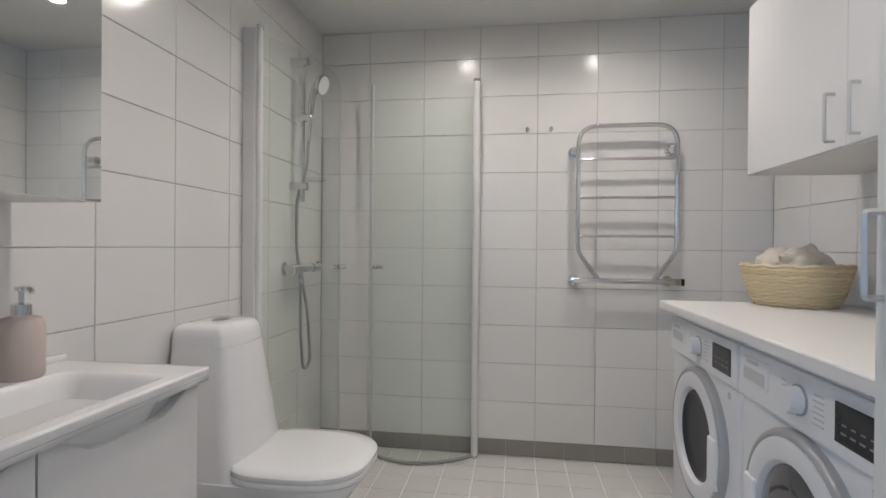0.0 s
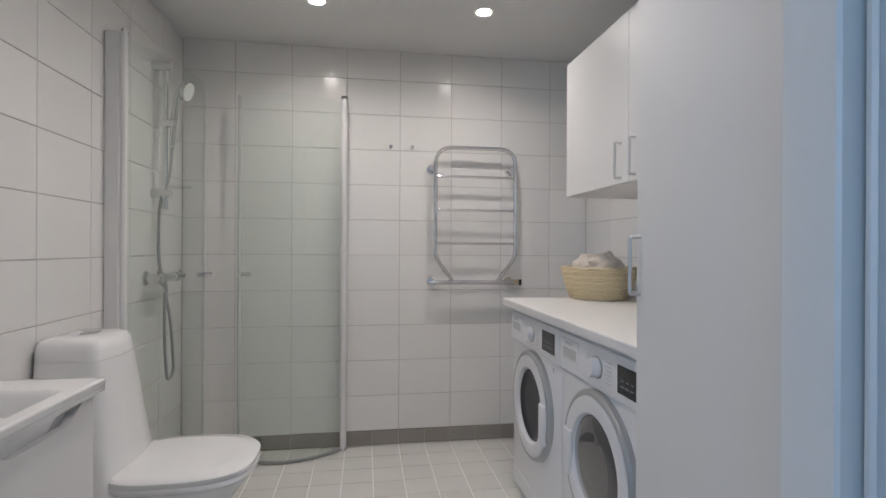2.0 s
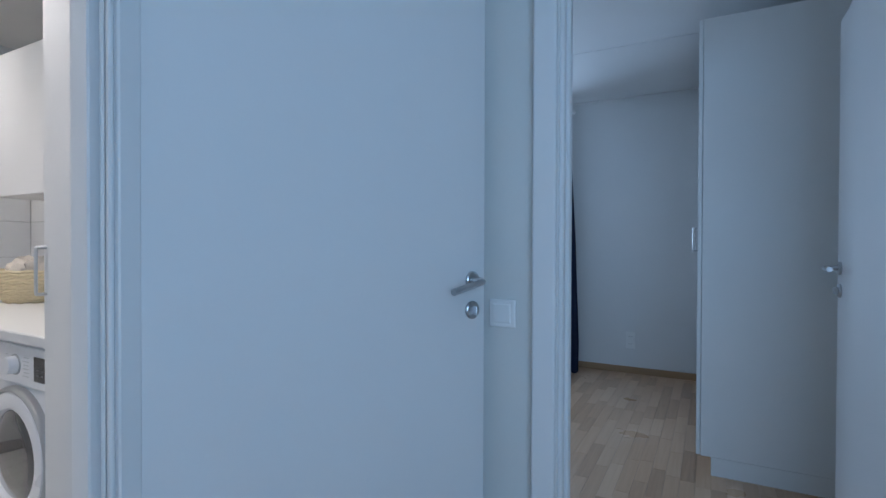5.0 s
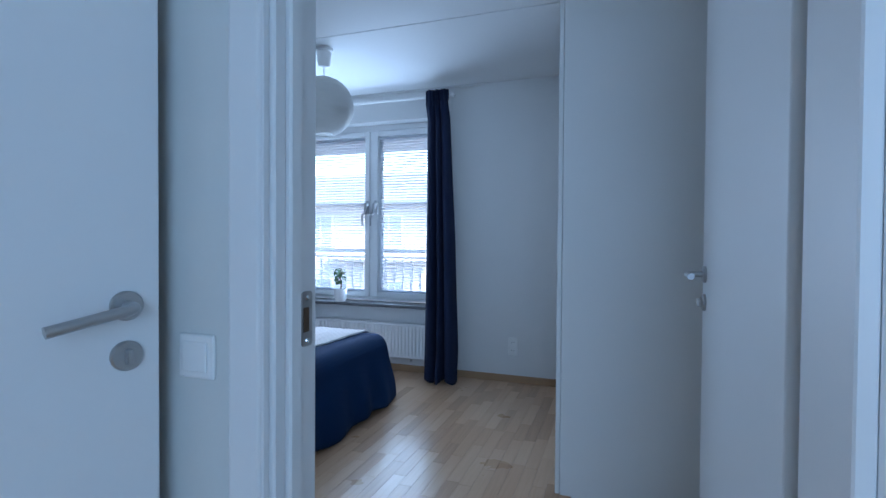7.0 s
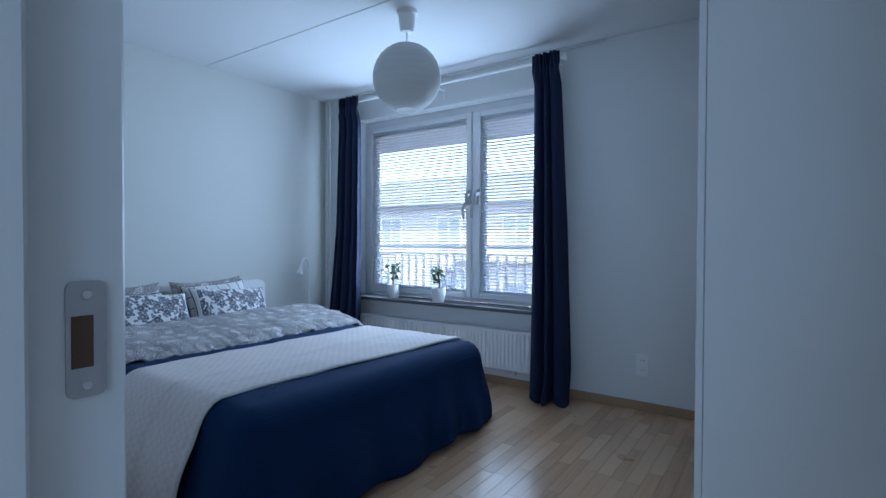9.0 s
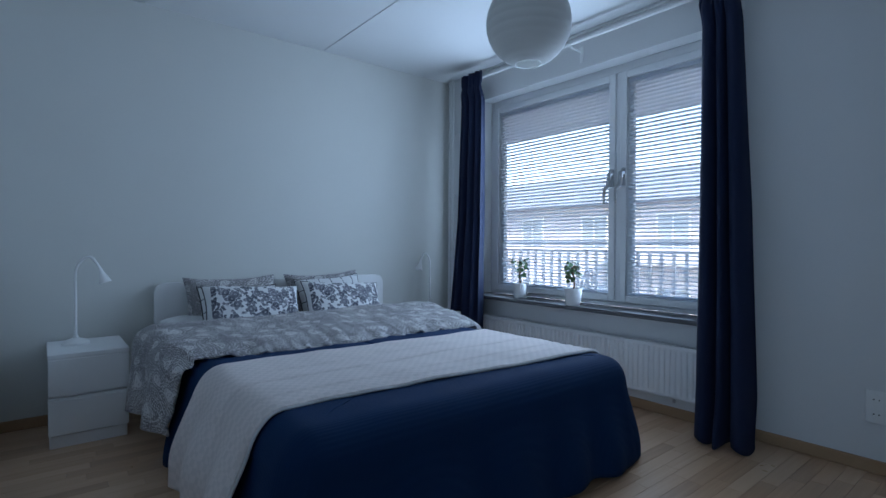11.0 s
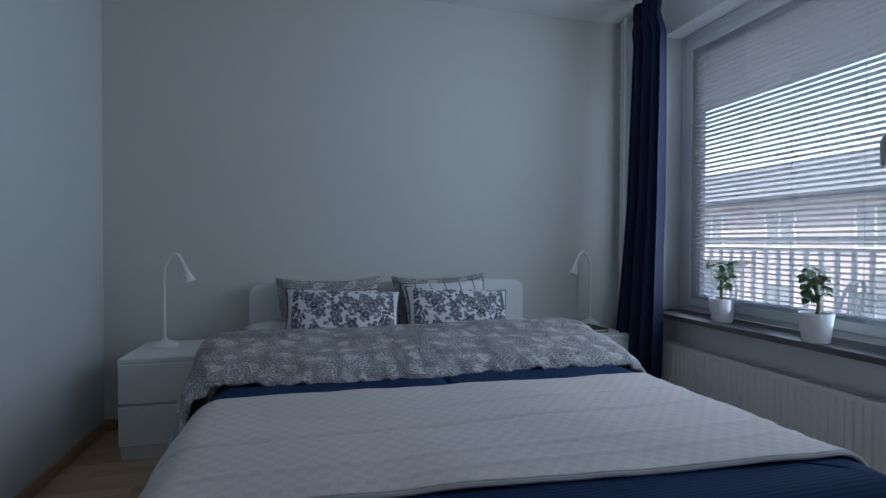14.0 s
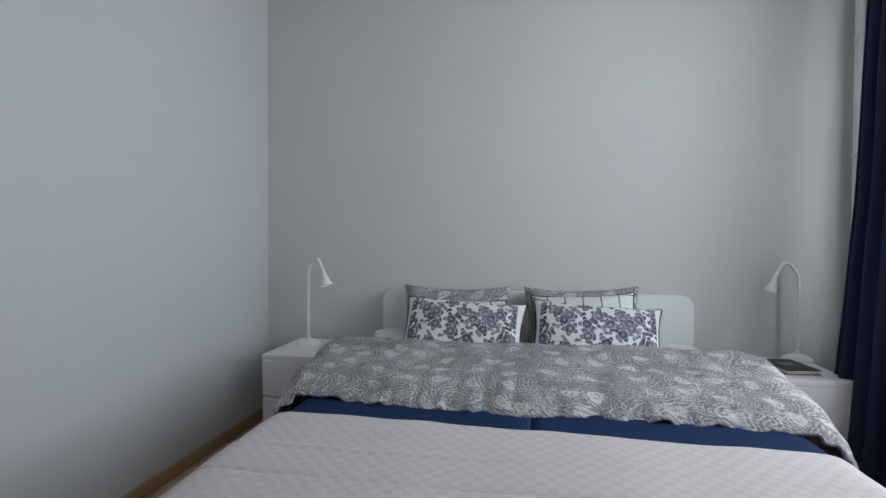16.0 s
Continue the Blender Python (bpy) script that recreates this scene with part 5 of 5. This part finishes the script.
def strip(front, back, top, left, right, lift, seed, ripple, nu=150, nv=46, crease=0.0, pucker=0.0, wide=0.0, flare=0.10):
    """Cloth laid across the bed: front(s) and back(s) give its edges along y at s across; left and right are how far it hangs."""
    ix0, ix1 = X0 + R - 0.03 - wide, X1 - R + 0.03 + wide
    arc = left + (ix1 - ix0) + right
    def f(u, v):
        s = u * arc
        across = s - left
        y = front(across / (ix1 - ix0)) + v * (back(across / (ix1 - ix0)) - front(across / (ix1 - ix0)))
        n = noise.noise(Vector((s * 3.1, y * 3.7, seed))) + 0.5 * noise.noise(Vector((s * 8, y * 9, seed + 5)))
        puff = lift(v) + ripple * n
        if pucker:
            fold = noise.noise(Vector((s * 13, y * 5, seed))) + 0.6 * noise.noise(Vector((s * 29, y * 7, seed + 9)))
            puff += pucker * fold * (0.25 + math.exp(-v / 0.10))
            y += 0.02 * noise.noise(Vector((s * 9, 4, seed))) * math.exp(-v / 0.08)
        if crease:
            puff += sum(crease * w * math.exp(-((y - front(0.5) - at + 0.02 * noise.noise(Vector((s * 2, at, seed)))) / 0.010) ** 2) for at, w in ((0.36, -1), (0.17, 0.6), (0.52, 0.5), (0.08, 0.5)))
        if across < 0:
            out, z = over_edge(-across, top)
            hang = smoothstep(0.08, 0.4, -across)
            return Vector((ix0 - out - puff * 0.8 - hang * (flare + 0.02 * math.sin(y * 21 + seed)), y, max(0.02, z + puff * (1 - hang))))
        if s > left + ix1 - ix0:
            d = s - left - (ix1 - ix0)
            out, z = over_edge(d, top)
            hang = smoothstep(0.08, 0.4, d)
            return Vector((ix1 + out + puff * 0.8 + hang * (flare + 0.02 * math.sin(y * 19 + seed)), y, max(0.02, z + puff * (1 - hang))))
        return Vector((ix0 + across, y, top + puff))
    return grid(B(), nu, nv, f), [f(k / nu, 0.0) for k in range(nu + 1)]


blanket_mesh, blanket_edge = strip(lambda s: 0.785 - 0.11 * s - 0.03 * smoothstep(0.12, -0.1, s), lambda s: 1.470 - 0.045 * s - 0.05 * smoothstep(0.0, -0.25, s), TOP + 0.014, 0.50, 0.42, lambda v: 0.0, 2.0, 0.007, nv=120, crease=0.006)
bl = thing("blanket", blanket_mesh, WAFFLE, "white woven blanket laid across the bed", "blanket", smooth=True)
solid(bl, 0.008, 1)
part("hem", tube(B(), blanket_edge, 0.006, 6), LINEN, bl, "rolled white hem", smooth=True)


def duvet_lift(v):
    return 0.066 * (math.sin(math.pi * min(1, v * 2.6) / 2) ** 0.6) + 0.03 * smoothstep(0.45, 0.75, v) - 0.06 * smoothstep(0.85, 1.0, v)


duvet_mesh, duvet_edge = strip(lambda s: 1.640 + 0.014 * math.sin(9 * s + 1) + 0.008 * math.sin(23 * s) - 0.03 * s + 0.02 * smoothstep(0.0, -0.25, s), lambda s: 2.42, TOP + 0.006, 0.37, 0.30, duvet_lift, 7.0, 0.014, nu=260, nv=80, pucker=0.018, wide=0.05, flare=0.045)
dv = thing("duvet", duvet_mesh, PAISLEY, "puffy grey paisley duvet folded over the bed", "duvet", smooth=True)
solid(dv, 0.01, -1)
part("hem", tube(B(), duvet_edge, 0.007, 6), PAISLEY, dv, smooth=True)


def pillow(name, at, size, tilt, turn_z, material, label, roll=0, seed=0, piping=None):
    """A stuffed cushion: width, height and thickness; it leans back by tilt degrees."""
    w, h, t = size
    bm = B()
    def f(u, v):
        a, b = 2 * u - 1, 2 * v - 1
        ea, eb = abs(a), abs(b)
        edge = max(0, (1 - ea ** 3.2)) ** 0.5 * max(0, (1 - eb ** 3.2)) ** 0.5
        pinch = 1 - 0.075 * (1 - eb ** 2) * ea ** 4
        pinch_b = 1 - 0.13 * (1 - ea ** 2) * eb ** 4 + 0.03 * noise.noise(Vector((a * 1.7, seed, 2)))
        n = noise.noise(Vector((a * 2, b * 2, seed)))
        return Vector((a * w / 2 * pinch, b * h / 2 * pinch_b, t / 2 * edge * (1 + 0.2 * n)))
    grid(bm, 36, 26, f)
    back = B()
    grid(back, 36, 26, lambda u, v: Vector((f(u, v).x, f(u, v).y, -f(u, v).z)))
    me = bpy.data.meshes.new("half")
    back.to_mesh(me)
    back.free()
    bm.from_mesh(me)
    bpy.data.meshes.remove(me)
    bmesh.ops.remove_doubles(bm, verts=bm.verts, dist=0.0004)
    ob = thing(name, bm, material, label, "pillow", smooth=True)
    ob.matrix_world = Matrix.Translation(at) @ pose(0, 0, 0, 90 - tilt, 0, turn_z) @ pose(0, 0, 0, 0, 0, roll)
    if piping:
        n = 40
        path = [f(k / n, 0) for k in range(n)] + [f(1, k / n) for k in range(n)] + [f(1 - k / n, 1) for k in range(n)] + [f(0, 1 - k / n) for k in range(n + 1)]
        part("piping", tube(B(), path, 0.004, 6, False), piping, ob, "thin dark piping", smooth=True)
    return ob


pillow("pillow", (2.60, 2.60, 0.62), (0.58, 0.40, 0.15), 18, 0, PAISLEY, "grey paisley pillow against the headboard", 0, 1)
pillow("pillow", (3.25, 2.60, 0.625), (0.58, 0.40, 0.15), 18, 0, PAISLEY, "grey paisley pillow against the headboard", 1.5, 2)
pillow("cushion", (2.62, 2.49, 0.59), (0.50, 0.36, 0.14), 26, 2, CHECK, "white cushion with a thin dark window-pane check", -1, 3, BOOK)
pillow("cushion", (3.25, 2.49, 0.618), (0.50, 0.38, 0.14), 26, -2, CHECK, "white cushion with a thin dark window-pane check", 3, 4, BOOK)
pillow("cushion", (2.665, 2.38, 0.612), (0.60, 0.335, 0.15), 32, 0, FLORAL, "white cushion with slate-blue flowers and dark piping", -3.5, 5, BOOK)
pillow("cushion", (3.29, 2.38, 0.61), (0.59, 0.33, 0.15), 32, 0, FLORAL, "white cushion with slate-blue flowers and dark piping", -3.5, 6, BOOK)
pillow("pillow", (2.32, 2.48, 0.52), (0.28, 0.24, 0.10), 72, 12, LINEN, "plain white pillow lying at the bed head", 0, 9)
pillow("pillow", (3.65, 2.50, 0.505), (0.28, 0.24, 0.08), 80, -8, LINEN, "plain white pillow lying at the bed head", 0, 11)

# radiator under the window
rad = empty("radiator", "long white panel radiator under the window", "radiator", (4.47, 0, 0))
ry0, ry1, rz0, rz1 = 0.36, 2.225, 0.135, 0.435
n = 560
def rad_face(u, v):
    y = ry0 + 0.012 + u * (ry1 - ry0 - 0.024)
    ribs = 0.5 + 0.5 * math.cos(2 * math.pi * (y - ry0) / 0.0333)
    inset = 0.007 * smoothstep(0.055, 0.085, v) * smoothstep(0.055, 0.085, 1 - v) * smoothstep(0.45, 0.85, ribs)
    return Vector((inset, y, rz0 + v * (rz1 - rz0)))
solid(part("front_panel", grid(B(), n, 44, rad_face), RAD, rad, "ribbed front panel", smooth=True), 0.003, -1)
part("back_panel", box(B(), (0.055, ry0 + 0.01, rz0), (0.062, ry1 - 0.01, rz1 - 0.01)), RAD, rad)
bm = box(B(), (-0.001, ry0, rz1), (0.008, ry1, rz1 + 0.006), 0.002)
box(bm, (0.056, ry0, rz1), (0.066, ry1, rz1 + 0.006), 0.002)
for k in range(62):
    y = ry0 + 0.01 + k * 0.0298
    box(bm, (0.008, y, rz1 + 0.001), (0.056, y + 0.010, rz1 + 0.005))
part("top_grille", bm, RAD, rad, "slotted top grille")
for y in (ry0, ry1 - 0.012):
    part("side_cover", box(B(), (0.0, y, rz0 - 0.004), (0.066, y + 0.012, rz1 + 0.004), 0.003), RAD, rad)
for y in (0.7, 1.9):
    part("wall_bracket", box(B(), (0.05, y, 0.2), (0.0899, y + 0.03, 0.36)), RAD, rad)
for y in (0.62,):
    part("valve_stub", tube(B(), [(0.03, y, rz0), (0.03, y, rz0 - 0.03)], 0.009, 10), STEEL, rad)

# heating pipes in the corner
for i, px in enumerate((4.520, 4.538)):
    pipe = thing("heating_pipe", tube(B(), [(px, 2.665 + 0.06 * i, 0.0), (px, 2.665 + 0.06 * i, 2.5)], 0.011 - 0.001 * i, 12), RAD, "white heating pipe in the room corner", "pipe", "corner pipes", smooth=True)
    for z in (0.93, 1.47, 2.03):
        part("clip", lathe(B(), [(0.0, -0.006), (0.017, -0.006), (0.017, 0.006), (0, 0.006)], (px, 2.665 + 0.06 * i, z), 16), RAD, pipe)
        part("clip_arm", tube(B(), [(px, 2.665 + 0.06 * i, z), (BX1, 2.665 + 0.06 * i, z)], 0.005, 8), RAD, pipe)

# curtain rod and curtains
rod = empty("curtain_rod", "white curtain rod with round ends above the window", "curtain rod", (0, 0, 0))
part("pole", tube(B(), [(4.435, 0.24, 2.392), (4.435, 2.41, 2.392)], 0.0125, 14), PLASTIC, rod, smooth=True)
for y in (0.225, 2.415):
    part("finial", lathe(B(), [(0, -0.024), (0.015, -0.018), (0.022, 0), (0.015, 0.018), (0, 0.024)], (4.435, y, 2.392), 18), PLASTIC, rod, smooth=True)
for y in (0.30, 1.32, 2.35):
    part("bracket", tube(B(), rounded([(4.435, y, 2.392), (4.435, y, 2.365), (BX1 - 0.004, y, 2.365)], 0.01), 0.007, 10), PLASTIC, rod, smooth=True)
    part("bracket_plate", box(B(), (BX1 - 0.006, y - 0.014, 2.29), (BX1, y + 0.014, 2.40), 0.002), PLASTIC, rod)


def curtain(label, y_top, y_mid, y_low, seed, folds):
    """A gathered curtain; (centre, width) at the head, half way and at the floor."""
    def f(u, v):
        z = 0.015 + v * 2.42
        s = 1 - v
        c, w = [(y_top[i] * (1 - s * 2) + y_mid[i] * s * 2) if s < 0.5 else (y_mid[i] * (2 - 2 * s) + y_low[i] * (2 * s - 1)) for i in (0, 1)]
        head = smoothstep(0.955, 0.97, v)
        p = folds * 2 * math.pi * u + 0.9 * math.sin(2 * math.pi * u * 1.7 + seed) + 0.4 * noise.noise(Vector((u * 4, z * 0.6, seed)))
        depth = (0.034 + 0.03 * s) * (1 - 0.75 * smoothstep(0.93, 0.965, v)) + 0.006 * head
        y = c + w * (u - 0.5) + 0.012 * math.sin(p + 1.2) * (1 - head)
        fine = 0.010 * math.sin(p * 3.1) * smoothstep(0.90, 0.96, v)
        x = 4.428 - 0.026 * smoothstep(0.90, 0.95, v) + depth * math.sin(p) + fine + 0.012 * noise.noise(Vector((u * 5, z * 2, seed))) * s
        flare = smoothstep(0.12, 0.0, v)
        x -= 0.05 * flare * (0.5 + 0.5 * math.sin(p * 0.5 + seed))
        return Vector((min(x, 4.50) - 0.09 * s, y, z + (0.012 * math.sin(p * 1.5) * flare)))
    c = thing("curtain", grid(B(), 170, 90, f), NAVY_CURTAIN, label, "curtain", "curtains", smooth=True)
    solid(c, 0.003, 0)


curtain("long navy curtain gathered by the bare wall", (0.36, 0.20), (0.318, 0.265), (0.29, 0.32), 1.0, 3.5)
curtain("long navy curtain gathered by the bed", (2.29, 0.25), (2.265, 0.285), (2.295, 0.38), 4.0, 3.5)

# pendant lamp
pendant = empty("pendant_lamp", "round white rice-paper pendant lamp, unlit", "pendant lamp", (3.475, 0.85, 2.5))
part("ceiling_cup", lathe(B(), [(0, 0), (0.063, 0), (0.063, -0.020), (0.052, -0.026), (0.044, -0.105), (0.036, -0.125), (0.012, -0.130), (0.004, -0.132)]), PLASTIC, pendant, smooth=True)
part("cord", tube(B(), [(0, 0, -0.125), (0, 0, -0.235)], 0.0035, 8), PLASTIC, pendant)
prof_pts = []
n = 96
for k in range(n + 1):
    a = math.pi * (0.065 + 0.837 * k / n)
    r = 0.203 + 0.0020 * abs(math.sin(math.pi * 13 * k / n))
    prof_pts.append((r * math.sin(a), -0.40 + r * math.cos(a)))
shade = solid(part("shade", lathe(B(), prof_pts, seg=64), PAPER, pendant, "ribbed paper globe shade", smooth=True), 0.0012, 0)
for z, wr in ((-0.40 + 0.198, 0.042), (-0.40 - 0.1935, 0.062)):
    part("wire_ring", tube(B(), [(wr * math.cos(a), wr * math.sin(a), z) for a in [2 * math.pi * k / 32 for k in range(33)]], 0.0022, 6, False), PLASTIC, shade)
part("bulb", lathe(B(), [(0, -0.42), (0.02, -0.41), (0.03, -0.385), (0.02, -0.34), (0.014, -0.32), (0.014, -0.225), (0, -0.225)], seg=16), PLASTIC, pendant, smooth=True)

# sockets and switch
def socket(name, label, m):
    s = empty(name, label, "wall socket")
    s.matrix_world = m
    part("plate", box(B(), (-0.01, -0.041, -0.075), (0, 0.041, 0.075), 0.004, 2), PLASTIC, s)
    for z in (-0.033, 0.033):
        well = part("well", lathe(B(), [(0.022, 0.0), (0.021, 0.0035), (0.0195, 0.0035), (0.019, 0.0005), (0, 0.0005)], seg=24, m=Matrix.Translation((-0.0098, 0, z)) @ pose(0, 0, 0, 0, -90)), PLASTIC, s, smooth=True)
        for y in (-0.0095, 0.0095):
            part("pin_hole", lathe(B(), [(0.003, 0), (0.003, 0.0013), (0, 0.0013)], seg=10, m=Matrix.Translation((-0.0099, y, z)) @ pose(0, 0, 0, 0, -90)), BLACK, well)


socket("wall_socket", "white double wall socket above the skirting", pose(BX1, -0.275, 0.30))
sw = empty("light_switch", "white rocker light switch beside the door frame", "light switch", (HX, -0.352, 0.958))
part("plate", box(B(), (-0.009, -0.042, -0.042), (0, 0.042, 0.042), 0.004, 2), PLASTIC, sw)
part("rocker", box(B(), (-0.014, -0.029, -0.029), (-0.008, 0.029, 0.029), 0.003, 2), PLASTIC, sw)

# wardrobes along the wall; their end panel faces the door
for i in range(4):
    x0 = 2.635 + i * 0.4812
    wd = empty("wardrobe", "tall white wardrobe unit with plain door", "wardrobe", (x0, 0, 0), "wardrobes along the wall")
    part("body", box(B(), (0.0, BY0 + 0.002, 0.093), (0.480, -0.872, 2.31), 0.001), FURNITURE, wd)
    part("plinth", box(B(), (0.0, BY0 + 0.002, 0.0), (0.480, -0.92, 0.091)), FURNITURE, wd)
    dr = part("door", box(B(), (0.002, -0.870, 0.095), (0.478, -0.851, 2.308), 0.002), FURNITURE, wd)
    hx = 0.42 if i % 2 == 0 else 0.06
    part("handle", tube(B(), rounded([(hx, -0.851, 1.13), (hx, -0.819, 1.13), (hx, -0.819, 1.27), (hx, -0.851, 1.27)], 0.006, 3), 0.005, 8), ALU, dr)


# plants on the sill
def leaf_mesh(seed):
    rnd = random.Random(seed)
    bm = B()
    def f(u, v):
        w = 0.48 * math.sin(math.pi * min(1, u * 0.97 + 0.03)) ** 0.6 * (1 - 0.3 * u)
        t = 2 * v - 1
        return Vector((u - 0.05, w * t, 0.25 * abs(t) * w - 0.20 * u * u + 0.03 * math.sin(u * 9 + seed)))
    return mesh_from(grid(bm, 6, 4, f), "leaf", LEAF, True)


LEAVES = [leaf_mesh(k) for k in range(4)]


def potted_plant(x, y, seed, h, side):
    rnd = random.Random(seed)
    p = empty("potted_plant", "small green bushy plant in a white pot on the sill", "potted plant", (x, y, 0.605), "plants on the sill")
    part("pot", lathe(B(), [(0, 0), (0.045, 0), (0.048, 0.004), (0.062, 0.118), (0.060, 0.12), (0.056, 0.118), (0.053, 0.10), (0, 0.10)], seg=32), POT, p, "plain white pot", smooth=True)
    part("soil", lathe(B(), [(0.0535, 0.101), (0.03, 0.106), (0, 0.107)], seg=24), SOIL, p)
    stem = [Vector((0, 0, 0.10)), Vector((0.004, side * 0.01, 0.15)), Vector((-0.004, side * 0.004, 0.20)), Vector((0.0, side * -0.006, 0.10 + h))]
    trunk = part("stem", tube(B(), rounded(stem, 0.04), 0.007, 8), STEM, p, smooth=True)
    k = 0
    for i in range(58):
        t = rnd.random() ** 0.8
        z = 0.165 + (h - 0.035) * t
        a = rnd.random() * 2 * math.pi
        rad_ = 0.008 + 0.048 * rnd.random() ** 0.7 * (0.55 + 0.6 * t)
        at = Vector((rad_ * math.cos(a) * 0.9, rad_ * math.sin(a), z + 0.012 * rnd.random()))
        if i % 3 == 0:
            part("twig", tube(B(), [Vector((0, 0, z - 0.02)), at], 0.0022, 5), STEM, p)
        s = 0.026 + 0.018 * rnd.random()
        l = new("leaf", LEAVES[i % 4])
        l.parent = p
        l.matrix_local = Matrix.Translation(at) @ pose(0, 0, 0, rnd.uniform(-40, 40), rnd.uniform(-30, 55), math.degrees(a) + rnd.uniform(-50, 50)) @ Matrix.Scale(s, 4)


potted_plant(4.545, 1.865, 5, 0.165, 1)
potted_plant(4.50, 1.335, 9, 0.165, -1)

# ---- pieces: tiles and staves ----
tile_cache = {}


def tile_mesh(w, d, h, material, name):
    key = (round(w, 4), round(d, 4), round(h, 4), name)
    if key not in tile_cache:
        tile_cache[key] = mesh_from(box(B(), (-w / 2, -d / 2, -h / 2), (w / 2, d / 2, h / 2), 0.0016), name, material)
    return tile_cache[key]


J = 0.0024
ROWS = [(0.085, 0.285)] + [(0.085 + 0.2 * k, 0.285 + 0.2 * k) for k in range(1, 10)] + [(2.085, H_BATH)]


def wall_tiles(parent, along, spans, base_spans, plane, sign, rows=ROWS):
    """Tiles over a wall: along is the axis that the wall runs along, plane its face."""
    def lay(a0, a1, z0, z1, material, name):
        w, h = a1 - a0 - J, z1 - z0 - J
        if w < 0.01 or h < 0.01:
            return
        c, zc = (a0 + a1) / 2, (z0 + z1) / 2
        depth = T + 0.004
        if along == "x":
            shared("tile", tile_mesh(w, depth, h, material, name), parent, (c, plane + sign * depth / 2, zc))
        else:
            shared("tile", tile_mesh(depth, w, h, material, name), parent, (plane + sign * depth / 2, c, zc))
    for z0, z1 in rows:
        for a0, a1 in spans:
            lay(a0, a1, z0, z1, WHITE_TILE, "white_tile")
    for a0, a1 in base_spans:
        lay(a0, a1, 0.0, 0.085, BASE_TILE, "base_tile")


def steps(a, b, start, pitch):
    """Cuts a..b at start + n * pitch."""
    k = math.ceil((a - start) / pitch + 1e-6)
    cuts = [a]
    while start + k * pitch < b - 1e-6:
        cuts.append(start + k * pitch)
        k += 1
    return list(zip(cuts, cuts[1:] + [b]))


wall_tiles(wall_bath_north, "x", steps(XW, XE, -1.15, 0.3), steps(XW, XE, -1.15, 0.15), YN, 1)
wall_tiles(wall_bath_west, "y", steps(0.10, YN, YN - 0.9, 0.3), steps(0.10, YN, YN - 0.9, 0.15), XW, -1)
wall_tiles(wall_bath_east, "y", steps(0.80, YN, YN - 0.9, 0.3), steps(1.99, YN, YN - 0.9, 0.15), XE, 1)

for x0, x1 in steps(XW, XE, -1.15, 0.15):
    for y0, y1 in steps(0.04, YN, YN - 0.9, 0.15):
        if x1 - x0 > 0.02 and y1 - y0 > 0.02:
            shared("tile", tile_mesh(x1 - x0 - 0.0055, y1 - y0 - 0.0055, 0.008, GREY_TILE, "floor_tile"), floor_bath, ((x0 + x1) / 2, (y0 + y1) / 2, -0.004))

# parquet: staves along x in rows; those round the bed's foot and the door are parts, the rest one piece
rnd = random.Random(11)
SW = 0.0675
rest = B()
count, y = 0, BY0
while y < BY1:
    x = HX + 0.001 - rnd.random() * 0.4
    while x < BX1:
        length = rnd.choice((0.27, 0.33, 0.40, 0.46))
        a, b, c, d = max(x, HX + 0.001), min(x + length, BX1), y, min(y + SW, BY1)
        x += length
        if b - a < 0.01 or d - c < 0.01:
            continue
        if a < BX0 and not (-1.36 < c and d < -0.55):
            a = max(a, BX0 + 0.001)
            if b - a < 0.02:
                continue
        near = -0.90 < c < 0.55 and b > 1.385 and count < 295
        w, h = b - a - 0.0008, d - c - 0.0008
        if near:
            key = ("stave", round(w, 4), round(h, 4))
            if key not in tile_cache:
                tile_cache[key] = mesh_from(box(B(), (-w / 2, -h / 2, -0.006), (w / 2, h / 2, 0.0), 0.0006), "stave", OAK)
            shared("stave", tile_cache[key], floor_bedroom, ((a + b) / 2, (c + d) / 2, 0.0))
            count += 1
        else:
            vs = [rest.verts.new(p) for p in ((a, c, 0), (a + w, c, 0), (a + w, c + h, 0), (a, c + h, 0), (a, c, -0.006), (a + w, c, -0.006), (a + w, c + h, -0.006), (a, c + h, -0.006))]
            for q in ((0, 1, 2, 3), (0, 4, 5, 1), (1, 5, 6, 2), (2, 6, 7, 3), (3, 7, 4, 0)):
                rest.faces.new([vs[i] for i in q])
    y += SW
tagged(part("parquet_staves", rest, OAK, floor_bedroom), kind="stuff")
